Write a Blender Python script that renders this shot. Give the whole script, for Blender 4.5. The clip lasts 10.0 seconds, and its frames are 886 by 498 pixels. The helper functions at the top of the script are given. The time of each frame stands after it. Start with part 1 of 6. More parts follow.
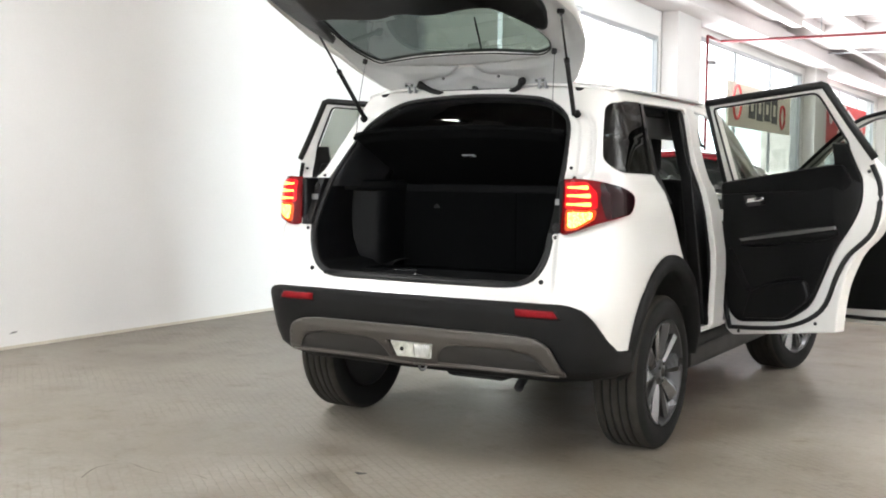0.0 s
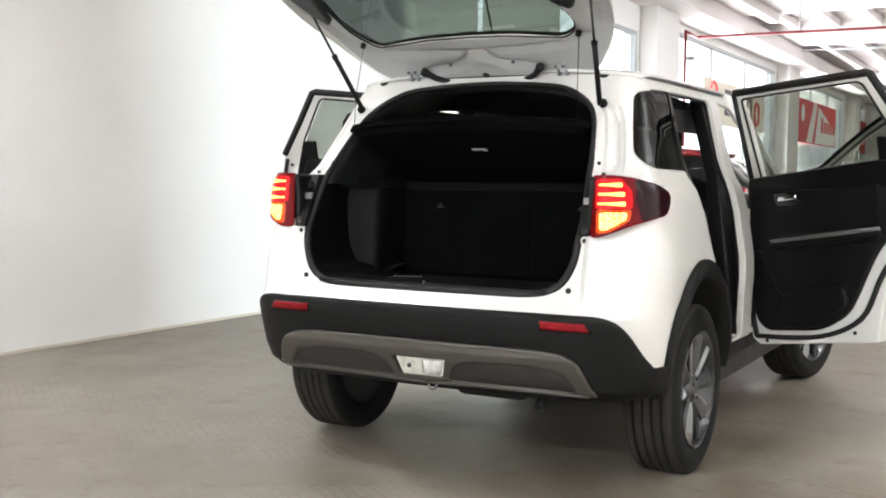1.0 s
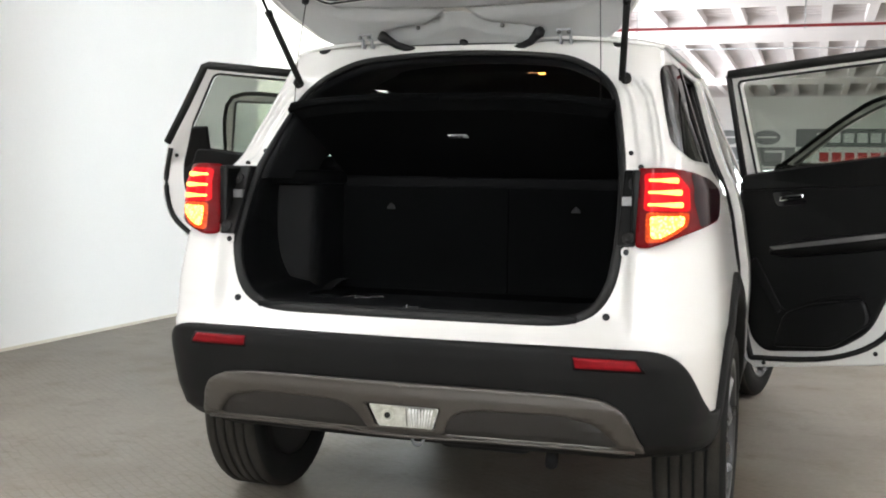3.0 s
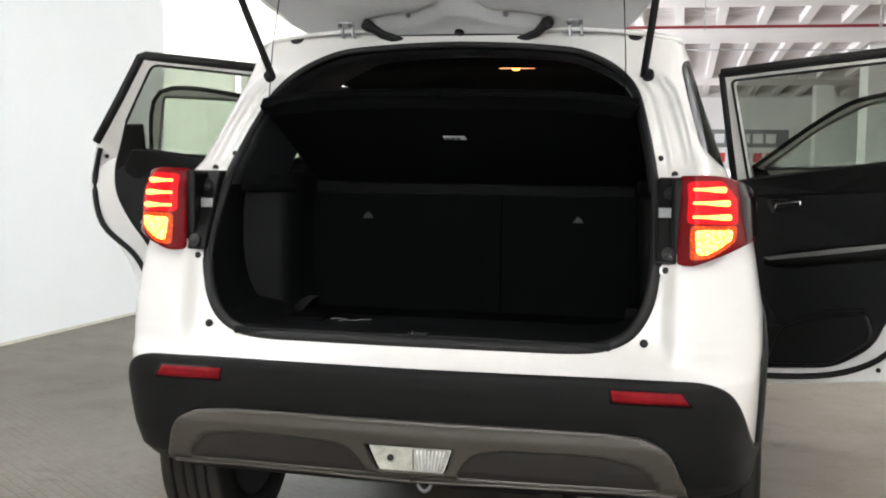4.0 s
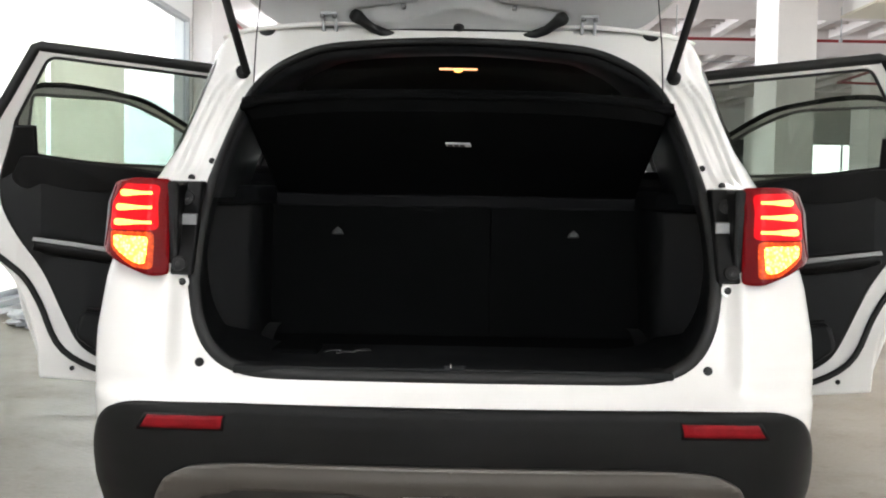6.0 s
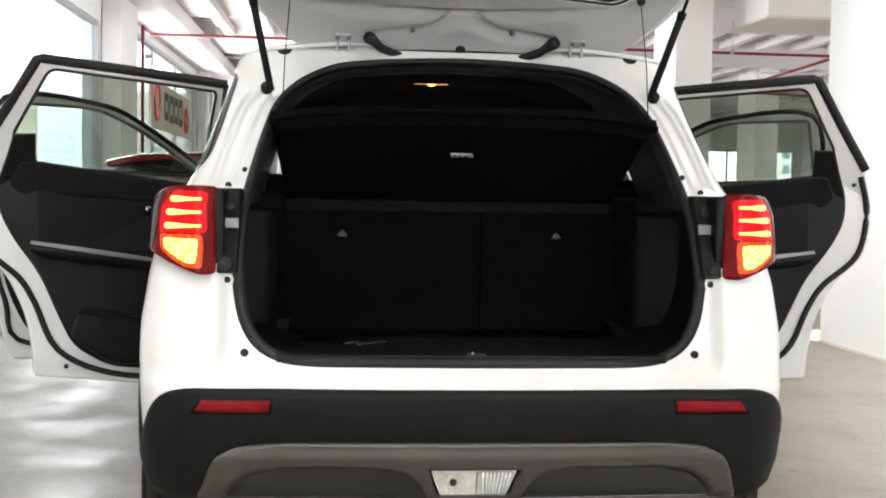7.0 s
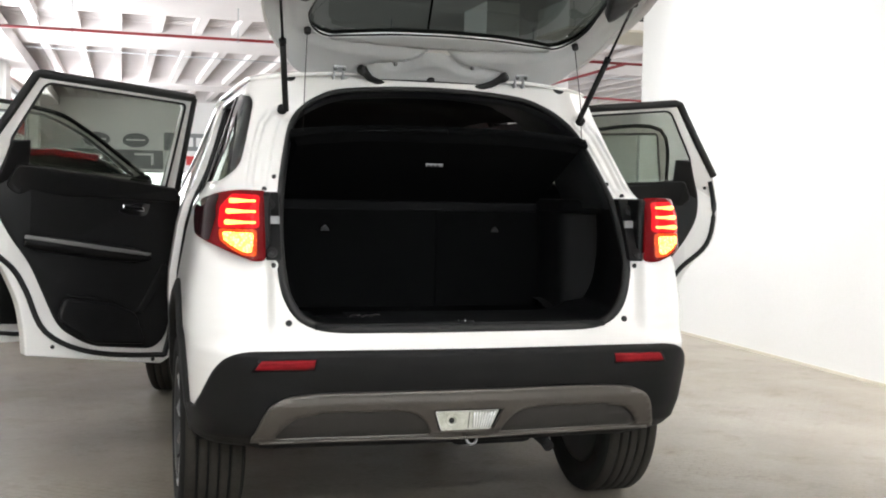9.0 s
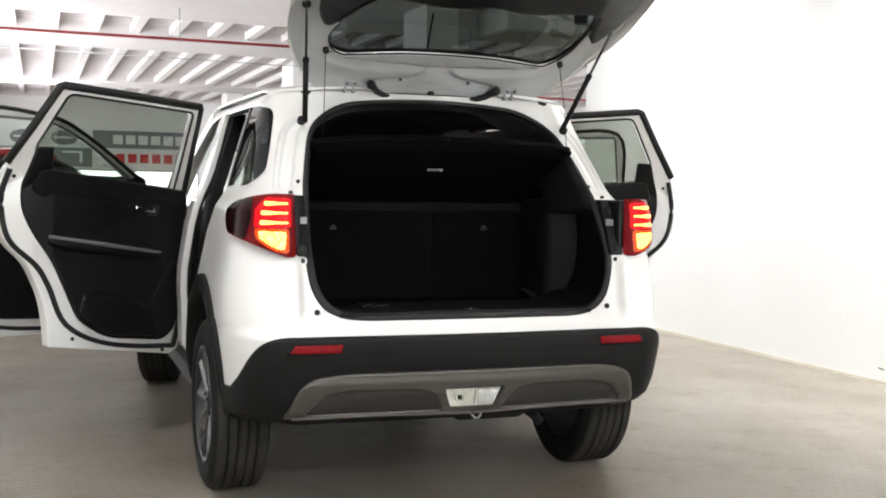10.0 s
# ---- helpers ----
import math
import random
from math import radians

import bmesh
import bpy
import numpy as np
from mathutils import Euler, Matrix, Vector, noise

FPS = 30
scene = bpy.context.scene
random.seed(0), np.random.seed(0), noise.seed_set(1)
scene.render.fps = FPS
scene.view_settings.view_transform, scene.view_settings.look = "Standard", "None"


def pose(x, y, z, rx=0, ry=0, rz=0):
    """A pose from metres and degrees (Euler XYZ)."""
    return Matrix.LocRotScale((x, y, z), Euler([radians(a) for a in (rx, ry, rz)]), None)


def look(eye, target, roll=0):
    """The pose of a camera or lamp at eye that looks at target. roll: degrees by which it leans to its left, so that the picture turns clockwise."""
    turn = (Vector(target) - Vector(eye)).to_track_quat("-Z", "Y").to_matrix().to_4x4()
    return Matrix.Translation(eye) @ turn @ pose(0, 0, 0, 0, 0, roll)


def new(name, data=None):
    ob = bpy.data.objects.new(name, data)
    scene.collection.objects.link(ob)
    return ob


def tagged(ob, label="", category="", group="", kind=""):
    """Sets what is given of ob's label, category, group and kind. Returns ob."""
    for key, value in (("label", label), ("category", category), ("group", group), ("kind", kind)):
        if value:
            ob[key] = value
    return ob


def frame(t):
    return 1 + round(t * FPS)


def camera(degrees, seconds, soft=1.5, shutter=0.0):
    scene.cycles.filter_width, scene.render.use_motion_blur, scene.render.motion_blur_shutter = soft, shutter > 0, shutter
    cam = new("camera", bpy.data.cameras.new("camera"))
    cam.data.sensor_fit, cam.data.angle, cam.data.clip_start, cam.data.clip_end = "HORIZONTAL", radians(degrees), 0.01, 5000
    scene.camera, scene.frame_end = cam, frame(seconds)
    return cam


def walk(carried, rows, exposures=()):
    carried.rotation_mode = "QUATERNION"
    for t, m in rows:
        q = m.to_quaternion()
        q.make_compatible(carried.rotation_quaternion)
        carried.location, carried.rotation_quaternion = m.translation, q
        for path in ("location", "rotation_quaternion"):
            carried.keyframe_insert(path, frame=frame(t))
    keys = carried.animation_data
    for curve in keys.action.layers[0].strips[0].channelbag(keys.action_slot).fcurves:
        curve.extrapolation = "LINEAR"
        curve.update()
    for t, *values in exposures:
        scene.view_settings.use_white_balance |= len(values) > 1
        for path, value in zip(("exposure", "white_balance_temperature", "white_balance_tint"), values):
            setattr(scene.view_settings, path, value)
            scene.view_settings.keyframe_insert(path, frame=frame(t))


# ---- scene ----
cam = camera(44.0, 10.0, soft=1.9)
PATH = [
    (0.0, 2.4987, -3.8645, 1.1768, 86.369, -0.647, 30.899),
    (0.5, 2.2911, -3.7053, 1.1748, 86.328, -0.686, 30.12),
    (1.0, 2.0849, -3.5375, 1.168, 86.313, -0.578, 28.971),
    (1.5, 1.8537, -3.3458, 1.1649, 86.206, -0.62, 27.35),
    (2.0, 1.6056, -3.1954, 1.1446, 86.41, -0.562, 24.741),
    (2.5, 1.3574, -3.0491, 1.1385, 86.489, -0.677, 21.723),
    (4.0, 0.6688, -2.6207, 1.1661, 86.35, -0.971, 12.474),
    (4.5, 0.4847, -2.4481, 1.1544, 86.711, -0.799, 9.63),
    (5.0, 0.325, -2.3233, 1.1606, 86.716, -0.738, 6.883),
    (5.5, 0.1606, -2.3058, 1.1724, 86.674, -0.832, 3.734),
    (7.0, -0.3265, -2.6475, 1.1734, 87.136, -0.981, -4.977),
    (7.5, -0.5162, -2.8239, 1.1875, 87.059, -0.992, -7.978),
    (8.0, -0.6941, -3.0022, 1.1836, 87.123, -1.113, -10.695),
    (8.5, -0.8844, -3.1573, 1.1921, 86.991, -1.135, -13.575),
    (9.0, -1.0903, -3.3123, 1.1935, 86.98, -1.195, -16.364),
    (9.5, -1.3009, -3.4721, 1.1989, 86.946, -1.192, -18.654),
    (10.0, -1.5092, -3.6516, 1.2123, 86.858, -1.014, -20.31),
]
walk(cam, [(t, pose(x, y, z, rx, ry, rz)) for t, x, y, z, rx, ry, rz in PATH], [(0, 2.28), (1.2, 2.20), (2.5, 2.08), (4.5, 1.96), (5.5, 1.98), (7.5, 2.08), (10, 2.08)])

# ---------------------------------------------------------------- world and light
world = bpy.data.worlds.new("world")
scene.world = world
world.use_nodes = True
wn = world.node_tree
sky = wn.nodes.new("ShaderNodeTexSky")
sky.sky_type, sky.sun_disc = "NISHITA", False
sky.sun_elevation, sky.sun_rotation = radians(48), radians(110)
sky.air_density, sky.dust_density = 1.0, 3.0
wn.nodes["Background"].inputs["Strength"].default_value = 0.15
wn.links.new(sky.outputs["Color"], wn.nodes["Background"].inputs["Color"])

sun_data = bpy.data.lights.new("sun", "SUN")
sun_data.energy, sun_data.angle, sun_data.color = 4.5, radians(0.5), (1.0, 0.95, 0.88)
sun = new("sun", sun_data)
sun.matrix_world = look((0, 0, 30), (-12, 4.4, 16))


def area_lamp(name, eye, target, w, h, watts, colour, spread=180):
    d = bpy.data.lights.new(name, "AREA")
    d.shape, d.size, d.size_y, d.energy, d.color = "RECTANGLE", w, h, watts * 0.25, colour
    d.spread = radians(spread)
    ob = new(name, d)
    ob.matrix_world = look(eye, target)
    return ob


DAY = (0.955, 0.985, 1.03)
PANEL = (0.955, 0.985, 1.03)
# daylight behind the roller blinds and in the clear part of the near window
area_lamp("window_light", (-4.6, 8.3, 1.9), (0, 8.3, 1.9), 5.0, 3.5, 480, DAY)
area_lamp("window_light", (-3.90, 12.4, 1.9), (0, 11.4, 1.6), 3.0, 3.2, 290, DAY)
# daylight in the windows further along the left facade
area_lamp("window_light", (-3.90, 20.2, 2.4), (6, 20, 2.2), 8.0, 2.8, 760, DAY)
area_lamp("window_light", (-3.90, 30.6, 2.4), (6, 30, 2.2), 7.6, 2.8, 1050, DAY)
# daylight in the openings of the right facade
area_lamp("window_light", (17.4, 12.1, 2.2), (0, 3.6, 1.8), 2.4, 2.7, 680, (0.84, 0.95, 1.0), 85)
area_lamp("window_light", (17.4, 20.1, 2.0), (0, 20.0, 1.4), 8.0, 2.6, 600, DAY)
# added light in an unseen end-wall window, to brighten the car's tail
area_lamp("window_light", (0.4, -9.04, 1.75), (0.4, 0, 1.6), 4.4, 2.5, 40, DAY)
# ceiling panels added out of view, to brighten bay, walls and tail
ADDED_PANELS = [(-2.6, -0.8, 48, 0.0, 110), (3.0, 1.0, 100, 0.9, 80), (3.0, 4.2, 80, 0.7, 90), (2.7, -3.0, 125, 1.2, 100), (1.8, -7.6, 220, 0, 168), (-1.4, -7.6, 240, 0, 168)]
for px, py, pw, lean_x, spread in ADDED_PANELS:
    area_lamp("added_panel_light", (px, py, 4.13), (px + lean_x, py, 0), 1.2, 0.6, pw, PANEL, spread)

# ---------------------------------------------------------------- materials


def nodes_of(name):
    m = bpy.data.materials.new(name)
    m.use_nodes = True
    return m, m.node_tree, m.node_tree.nodes["Principled BSDF"]


def mat(name, base, rough=0.5, metal=0.0, vary=0.12, scale=6.0, fine=90.0, bump=0.05, coat=0.0, spec=0.5, rvary=0.1):
    """A surface with variation at two scales: broad stains and fine grain."""
    m, t, p = nodes_of(name)
    tc = t.nodes.new("ShaderNodeTexCoord")
    n1 = t.nodes.new("ShaderNodeTexNoise")
    n1.inputs["Scale"].default_value, n1.inputs["Detail"].default_value = scale, 6
    n2 = t.nodes.new("ShaderNodeTexNoise")
    n2.inputs["Scale"].default_value, n2.inputs["Detail"].default_value = fine, 3
    for n in (n1, n2):
        t.links.new(tc.outputs["Object"], n.inputs["Vector"])
    mixf = t.nodes.new("ShaderNodeMath")
    mixf.operation = "MULTIPLY_ADD"
    mixf.inputs[1].default_value, mixf.inputs[2].default_value = 0.35, 0.0
    t.links.new(n2.outputs["Fac"], mixf.inputs[0])
    add = t.nodes.new("ShaderNodeMath")
    add.operation = "MULTIPLY_ADD"
    add.inputs[1].default_value = 0.65
    t.links.new(n1.outputs["Fac"], add.inputs[0])
    t.links.new(mixf.outputs[0], add.inputs[2])
    ramp = t.nodes.new("ShaderNodeValToRGB")
    ramp.color_ramp.elements[0].position, ramp.color_ramp.elements[1].position = 0.3, 0.7
    ramp.color_ramp.elements[0].color = (*[c * (1 - vary) for c in base], 1)
    ramp.color_ramp.elements[1].color = (*[min(1, c * (1 + vary * 0.7)) for c in base], 1)
    t.links.new(add.outputs[0], ramp.inputs["Fac"])
    t.links.new(ramp.outputs["Color"], p.inputs["Base Color"])
    rr = t.nodes.new("ShaderNodeMapRange")
    rr.inputs["To Min"].default_value, rr.inputs["To Max"].default_value = max(0.02, rough - rvary), min(1, rough + rvary)
    t.links.new(n1.outputs["Fac"], rr.inputs["Value"])
    t.links.new(rr.outputs["Result"], p.inputs["Roughness"])
    p.inputs["Metallic"].default_value = metal
    p.inputs["Specular IOR Level"].default_value = spec
    p.inputs["Coat Weight"].default_value = coat
    p.inputs["Coat Roughness"].default_value = 0.04
    if bump:
        b = t.nodes.new("ShaderNodeBump")
        b.inputs["Strength"].default_value, b.inputs["Distance"].default_value = bump, 0.004
        t.links.new(n2.outputs["Fac"], b.inputs["Height"])
        t.links.new(b.outputs["Normal"], p.inputs["Normal"])
    return m


def glass_mat(name, tint, gloss_rough=0.02, mirror_base=0.025):
    """A thin pane: tinted clear, with a Fresnel gloss."""
    m = bpy.data.materials.new(name)
    m.use_nodes = True
    t = m.node_tree
    t.nodes.remove(t.nodes["Principled BSDF"])
    out = t.nodes["Material Output"]
    tr = t.nodes.new("ShaderNodeBsdfTransparent")
    tr.inputs["Color"].default_value = (*tint, 1)
    gl = t.nodes.new("ShaderNodeBsdfGlossy")
    gl.inputs["Roughness"].default_value = gloss_rough
    lw = t.nodes.new("ShaderNodeLayerWeight")
    lw.inputs["Blend"].default_value = 0.5
    pw = t.nodes.new("ShaderNodeMath")
    pw.operation = "POWER"
    pw.inputs[1].default_value = 5.0
    t.links.new(lw.outputs["Facing"], pw.inputs[0])
    fr = t.nodes.new("ShaderNodeMath")
    fr.operation = "MULTIPLY_ADD"
    fr.inputs[1].default_value, fr.inputs[2].default_value = 0.6, mirror_base
    t.links.new(pw.outputs[0], fr.inputs[0])
    mx = t.nodes.new("ShaderNodeMixShader")
    t.links.new(fr.outputs[0], mx.inputs["Fac"])
    t.links.new(tr.outputs["BSDF"], mx.inputs[1])
    t.links.new(gl.outputs["BSDF"], mx.inputs[2])
    t.links.new(mx.outputs["Shader"], out.inputs["Surface"])
    return m


def glow_mat(name, base, emit, strength, rough=0.25, cells=0):
    m, t, p = nodes_of(name)
    p.inputs["Base Color"].default_value = (*base, 1)
    p.inputs["Roughness"].default_value = rough
    p.inputs["Specular IOR Level"].default_value = 0.15
    tc = t.nodes.new("ShaderNodeTexCoord")
    n = t.nodes.new("ShaderNodeTexVoronoi" if cells else "ShaderNodeTexNoise")
    n.inputs["Scale"].default_value = cells or 60
    t.links.new(tc.outputs["Object"], n.inputs["Vector"])
    mr = t.nodes.new("ShaderNodeMapRange")
    mr.inputs["To Min"].default_value, mr.inputs["To Max"].default_value = strength * (1.6 if cells else 0.6), strength * (0.25 if cells else 1.4)
    mr.inputs["From Max"].default_value = 0.6 if cells else 1.0
    t.links.new(n.outputs["Distance" if cells else "Fac"], mr.inputs["Value"])
    p.inputs["Emission Color"].default_value = (*emit, 1)
    t.links.new(mr.outputs["Result"], p.inputs["Emission Strength"])
    return m


PAINT = mat("white_paint", (0.76, 0.75, 0.72), 0.28, vary=0.012, bump=0.0, coat=0.8, rvary=0.012)
# darker copy of the white paint; stands for shade under the raised tailgate
SHADEPAINT = mat("shaded_white_paint", (0.43, 0.44, 0.44), 0.4, vary=0.03, bump=0.0, coat=0.3, rvary=0.04)
BLACK = mat("black_plastic", (0.0102, 0.0100, 0.0098), 0.55, vary=0.25, fine=900, bump=0.12, spec=0.14)
GLOSSBLACK = mat("gloss_black_plastic", (0.012, 0.011, 0.012), 0.15, vary=0.2, bump=0.0, rvary=0.05)
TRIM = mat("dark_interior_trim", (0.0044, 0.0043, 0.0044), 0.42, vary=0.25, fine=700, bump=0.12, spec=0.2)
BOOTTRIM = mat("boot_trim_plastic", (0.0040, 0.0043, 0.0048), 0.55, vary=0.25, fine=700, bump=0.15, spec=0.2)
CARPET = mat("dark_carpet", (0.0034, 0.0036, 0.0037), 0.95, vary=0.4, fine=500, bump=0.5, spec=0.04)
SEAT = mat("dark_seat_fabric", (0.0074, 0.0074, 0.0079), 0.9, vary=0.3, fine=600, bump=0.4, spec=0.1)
HEADER = mat("dark_grey_header_trim", (0.018, 0.0185, 0.0195), 0.38, vary=0.2, fine=600, bump=0.1, spec=0.35)
LINER = mat("dark_headliner", (0.020, 0.0205, 0.0215), 0.7, vary=0.2, fine=600, bump=0.3, spec=0.1)
RUBBER = mat("black_rubber", (0.012, 0.012, 0.012), 0.6, vary=0.3, fine=300, bump=0.08, spec=0.35)
TREAD = mat("brownish_tread_rubber", (0.030, 0.027, 0.023), 0.85, vary=0.3, scale=14, fine=240, bump=0.2, spec=0.15)
TYRE = mat("tyre_rubber", (0.0105, 0.0102, 0.0098), 0.75, vary=0.3, scale=14, fine=240, bump=0.2, spec=0.15)
RIMLIGHT = mat("machined_alloy_face", (0.27, 0.27, 0.275), 0.22, metal=0.8, vary=0.15, bump=0.02)
RIM = mat("alloy_rim", (0.075, 0.075, 0.077), 0.30, metal=0.85, vary=0.15, bump=0.02)
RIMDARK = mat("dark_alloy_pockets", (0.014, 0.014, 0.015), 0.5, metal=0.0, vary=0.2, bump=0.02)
CHROME = mat("chrome", (0.75, 0.75, 0.76), 0.12, metal=1.0, vary=0.05, bump=0.0, rvary=0.04)
STEEL = mat("zinc_steel", (0.22, 0.22, 0.22), 0.45, metal=0.7, vary=0.2, bump=0.05)
SKID = mat("grey_satin_paint", (0.078, 0.069, 0.060), 0.38, metal=0.35, vary=0.08, fine=400, bump=0.02)
# plate's grey darkened for the recess, shade given by colour
SKIDSHADE = mat("shaded_plate_grey", (0.020, 0.018, 0.016), 0.55, vary=0.15, fine=500, bump=0.1)
ANCHOR = mat("dull_grey_metal", (0.03, 0.03, 0.03), 0.5, metal=0.5, vary=0.2, bump=0.05)
CREAM = mat("cream_sealant", (0.62, 0.57, 0.47), 0.7, vary=0.15, scale=3.0, fine=40, bump=0.1)
ROOFTRIM = mat("pale_roof_moulding", (0.45, 0.45, 0.44), 0.4, vary=0.1, bump=0.02)
SILVERTRIM = mat("satin_silver_trim", (0.26, 0.26, 0.255), 0.34, metal=0.75, vary=0.1, bump=0.02)
UNDER = mat("underbody", (0.006, 0.006, 0.006), 0.8, vary=0.4, bump=0.3)
REDLENS = glow_mat("dark_red_lens", (0.09, 0.003, 0.005), (1.0, 0.006, 0.010), 0.014, 0.12)
SMOKELENS = mat("smoked_maroon_lens", (0.016, 0.0012, 0.0025), 0.08, vary=0.1, bump=0.0, coat=0.0, rvary=0.02, spec=0.14)
REFLECTOR = mat("red_reflector", (0.20, 0.005, 0.009), 0.5, vary=0.25, scale=40, fine=500, bump=0.1, coat=0.0, spec=0.15)
LAMPRED = glow_mat("lit_red_lamp", (0.10, 0.002, 0.004), (1.0, 0.006, 0.012), 0.26)
LAMPBAR = glow_mat("lit_light_bar", (0.5, 0.05, 0.01), (1.0, 0.36, 0.07), 1.5)
LAMPAMBER = glow_mat("lit_amber_lamp", (0.3, 0.03, 0.01), (1.0, 0.10, 0.006), 0.34, cells=120)
LAMPCORE = glow_mat("lit_amber_core", (0.6, 0.2, 0.03), (1.0, 0.47, 0.075), 2.5, cells=120)
LAMPBOWL = mat("silver_lamp_bowl", (0.85, 0.84, 0.80), 0.25, metal=0.0, vary=0.35, scale=45, fine=160, bump=0.25)
LAMPGLASS = glass_mat("clear_lamp_glass", (0.93, 0.93, 0.90))
CLEARLENS = mat("clear_ribbed_lens", (0.40, 0.39, 0.36), 0.12, vary=0.2, scale=30, fine=200, bump=0.3, coat=0.8)
PANELGLOW = glow_mat("added_panel_diffuser", (0.8, 0.8, 0.78), (1.0, 0.985, 0.97), 2.0)
DOMELAMP = glow_mat("dome_lamp_lens", (0.9, 0.8, 0.7), (1.0, 0.42, 0.20), 0.6)
PAPER = mat("white_label_paper", (0.55, 0.55, 0.55), 0.6, vary=0.25, scale=50, bump=0.0)
REARGLASS = glass_mat("tinted_glass", (0.088, 0.104, 0.098))
SIDEGLASS = glass_mat("privacy_glass", (0.58, 0.60, 0.565))
CLEARGLASS = glass_mat("clear_green_glass", (0.915, 0.95, 0.925))
QUARTERGLASS = glass_mat("dark_privacy_glass", (0.08, 0.08, 0.08), 0.02, 0.05)
SHOPGLASS = glass_mat("shop_glass", (0.92, 0.94, 0.94))
WALLPAINT = mat("white_wall_paint", (0.80, 0.79, 0.77), 0.7, vary=0.035, scale=0.9, fine=60, bump=0.06, spec=0.3)
CEILPAINT = mat("white_ceiling_paint", (0.70, 0.66, 0.65), 0.8, vary=0.08, scale=0.8, fine=40, bump=0.08, spec=0.2)
DECK = mat("pale_deck", (0.50, 0.44, 0.42), 0.8, vary=0.12, scale=0.7, fine=30, bump=0.08, spec=0.2)
COLUMN = mat("white_column_paint", (0.78, 0.76, 0.74), 0.7, vary=0.05, scale=1.2, fine=50, bump=0.08, spec=0.2)
REDPIPE = mat("red_pipe_paint", (0.22, 0.012, 0.016), 0.5, vary=0.15, scale=8, bump=0.03)
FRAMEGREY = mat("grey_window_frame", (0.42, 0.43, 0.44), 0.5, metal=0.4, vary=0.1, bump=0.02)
SIGNBEIGE = mat("beige_sign_board", (0.62, 0.58, 0.48), 0.6, vary=0.05, bump=0.02)
SIGNRED = mat("red_sign_board", (0.55, 0.05, 0.05), 0.6, vary=0.06, bump=0.02)
SIGNWHITE = mat("white_sign_board", (0.75, 0.75, 0.74), 0.6, vary=0.05, bump=0.02)
SIGNGREY = mat("grey_sign_board", (0.20, 0.21, 0.21), 0.6, vary=0.06, bump=0.02)
SIGNDARK = mat("dark_sign_print", (0.05, 0.05, 0.05), 0.6, vary=0.1, bump=0.02)
REDCAR = mat("red_car_paint", (0.30, 0.012, 0.02), 0.25, vary=0.04, bump=0.0, coat=0.9, rvary=0.03)
CARGLASS = mat("dark_car_glass", (0.01, 0.012, 0.012), 0.06, vary=0.1, bump=0.0, rvary=0.02)


def blind_mat():
    """Thin woven blind that lets daylight through."""
    m, t, p = nodes_of("white_blind_cloth")
    tr = t.nodes.new("ShaderNodeBsdfTranslucent")
    tr.inputs["Color"].default_value = (0.80, 0.79, 0.72, 1)
    tc, w = t.nodes.new("ShaderNodeTexCoord"), t.nodes.new("ShaderNodeTexNoise")
    w.inputs["Scale"].default_value = 3.0
    t.links.new(tc.outputs["Object"], w.inputs["Vector"])
    r = t.nodes.new("ShaderNodeValToRGB")
    r.color_ramp.elements[0].color, r.color_ramp.elements[1].color = (0.70, 0.69, 0.63, 1), (0.80, 0.79, 0.73, 1)
    t.links.new(w.outputs["Fac"], r.inputs["Fac"])
    t.links.new(r.outputs["Color"], tr.inputs["Color"])
    p.inputs["Base Color"].default_value, p.inputs["Roughness"].default_value = (0.8, 0.79, 0.74, 1), 0.9
    mx = t.nodes.new("ShaderNodeMixShader")
    mx.inputs["Fac"].default_value = 0.55
    t.links.new(p.outputs["BSDF"], mx.inputs[1])
    t.links.new(tr.outputs["BSDF"], mx.inputs[2])
    t.links.new(mx.outputs["Shader"], t.nodes["Material Output"].inputs["Surface"])
    return m


def backdrop_glow_mat(name, colour, strength):
    """Far hills and haze; their daylight is put in as emission."""
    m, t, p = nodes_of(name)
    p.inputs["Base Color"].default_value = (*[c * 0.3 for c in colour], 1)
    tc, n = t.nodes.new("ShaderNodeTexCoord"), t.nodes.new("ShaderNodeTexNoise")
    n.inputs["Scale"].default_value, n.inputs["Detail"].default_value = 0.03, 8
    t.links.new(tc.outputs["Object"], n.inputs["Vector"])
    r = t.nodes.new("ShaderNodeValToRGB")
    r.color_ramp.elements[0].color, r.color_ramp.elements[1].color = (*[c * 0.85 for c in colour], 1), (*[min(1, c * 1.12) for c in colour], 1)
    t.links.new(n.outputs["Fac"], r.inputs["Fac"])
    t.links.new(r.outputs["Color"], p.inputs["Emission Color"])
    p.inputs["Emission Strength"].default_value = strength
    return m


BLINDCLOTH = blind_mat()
HILLS = backdrop_glow_mat("glowing_hills", (0.62, 0.76, 0.80), 1.2)
HAZE = backdrop_glow_mat("glowing_haze", (0.86, 0.90, 0.92), 1.4)
OUTGROUND = mat("pale_outdoor_ground", (0.42, 0.41, 0.38), 0.9, vary=0.2, scale=0.05, fine=2.0, bump=0.0)
OUTWALL = mat("pale_building_wall", (0.62, 0.63, 0.64), 0.8, vary=0.08, scale=0.2, fine=4.0, bump=0.0)
OUTWHITE = mat("white_building_wall", (0.80, 0.81, 0.82), 0.8, vary=0.05, scale=0.2, fine=4.0, bump=0.0)
OUTPANE = mat("blue_grey_panes", (0.18, 0.30, 0.33), 0.2, vary=0.2, scale=0.4, fine=3.0, bump=0.0)
WHITEGOODS = mat("pale_plastic_wrap", (0.62, 0.64, 0.68), 0.35, vary=0.2, scale=12, bump=0.2)


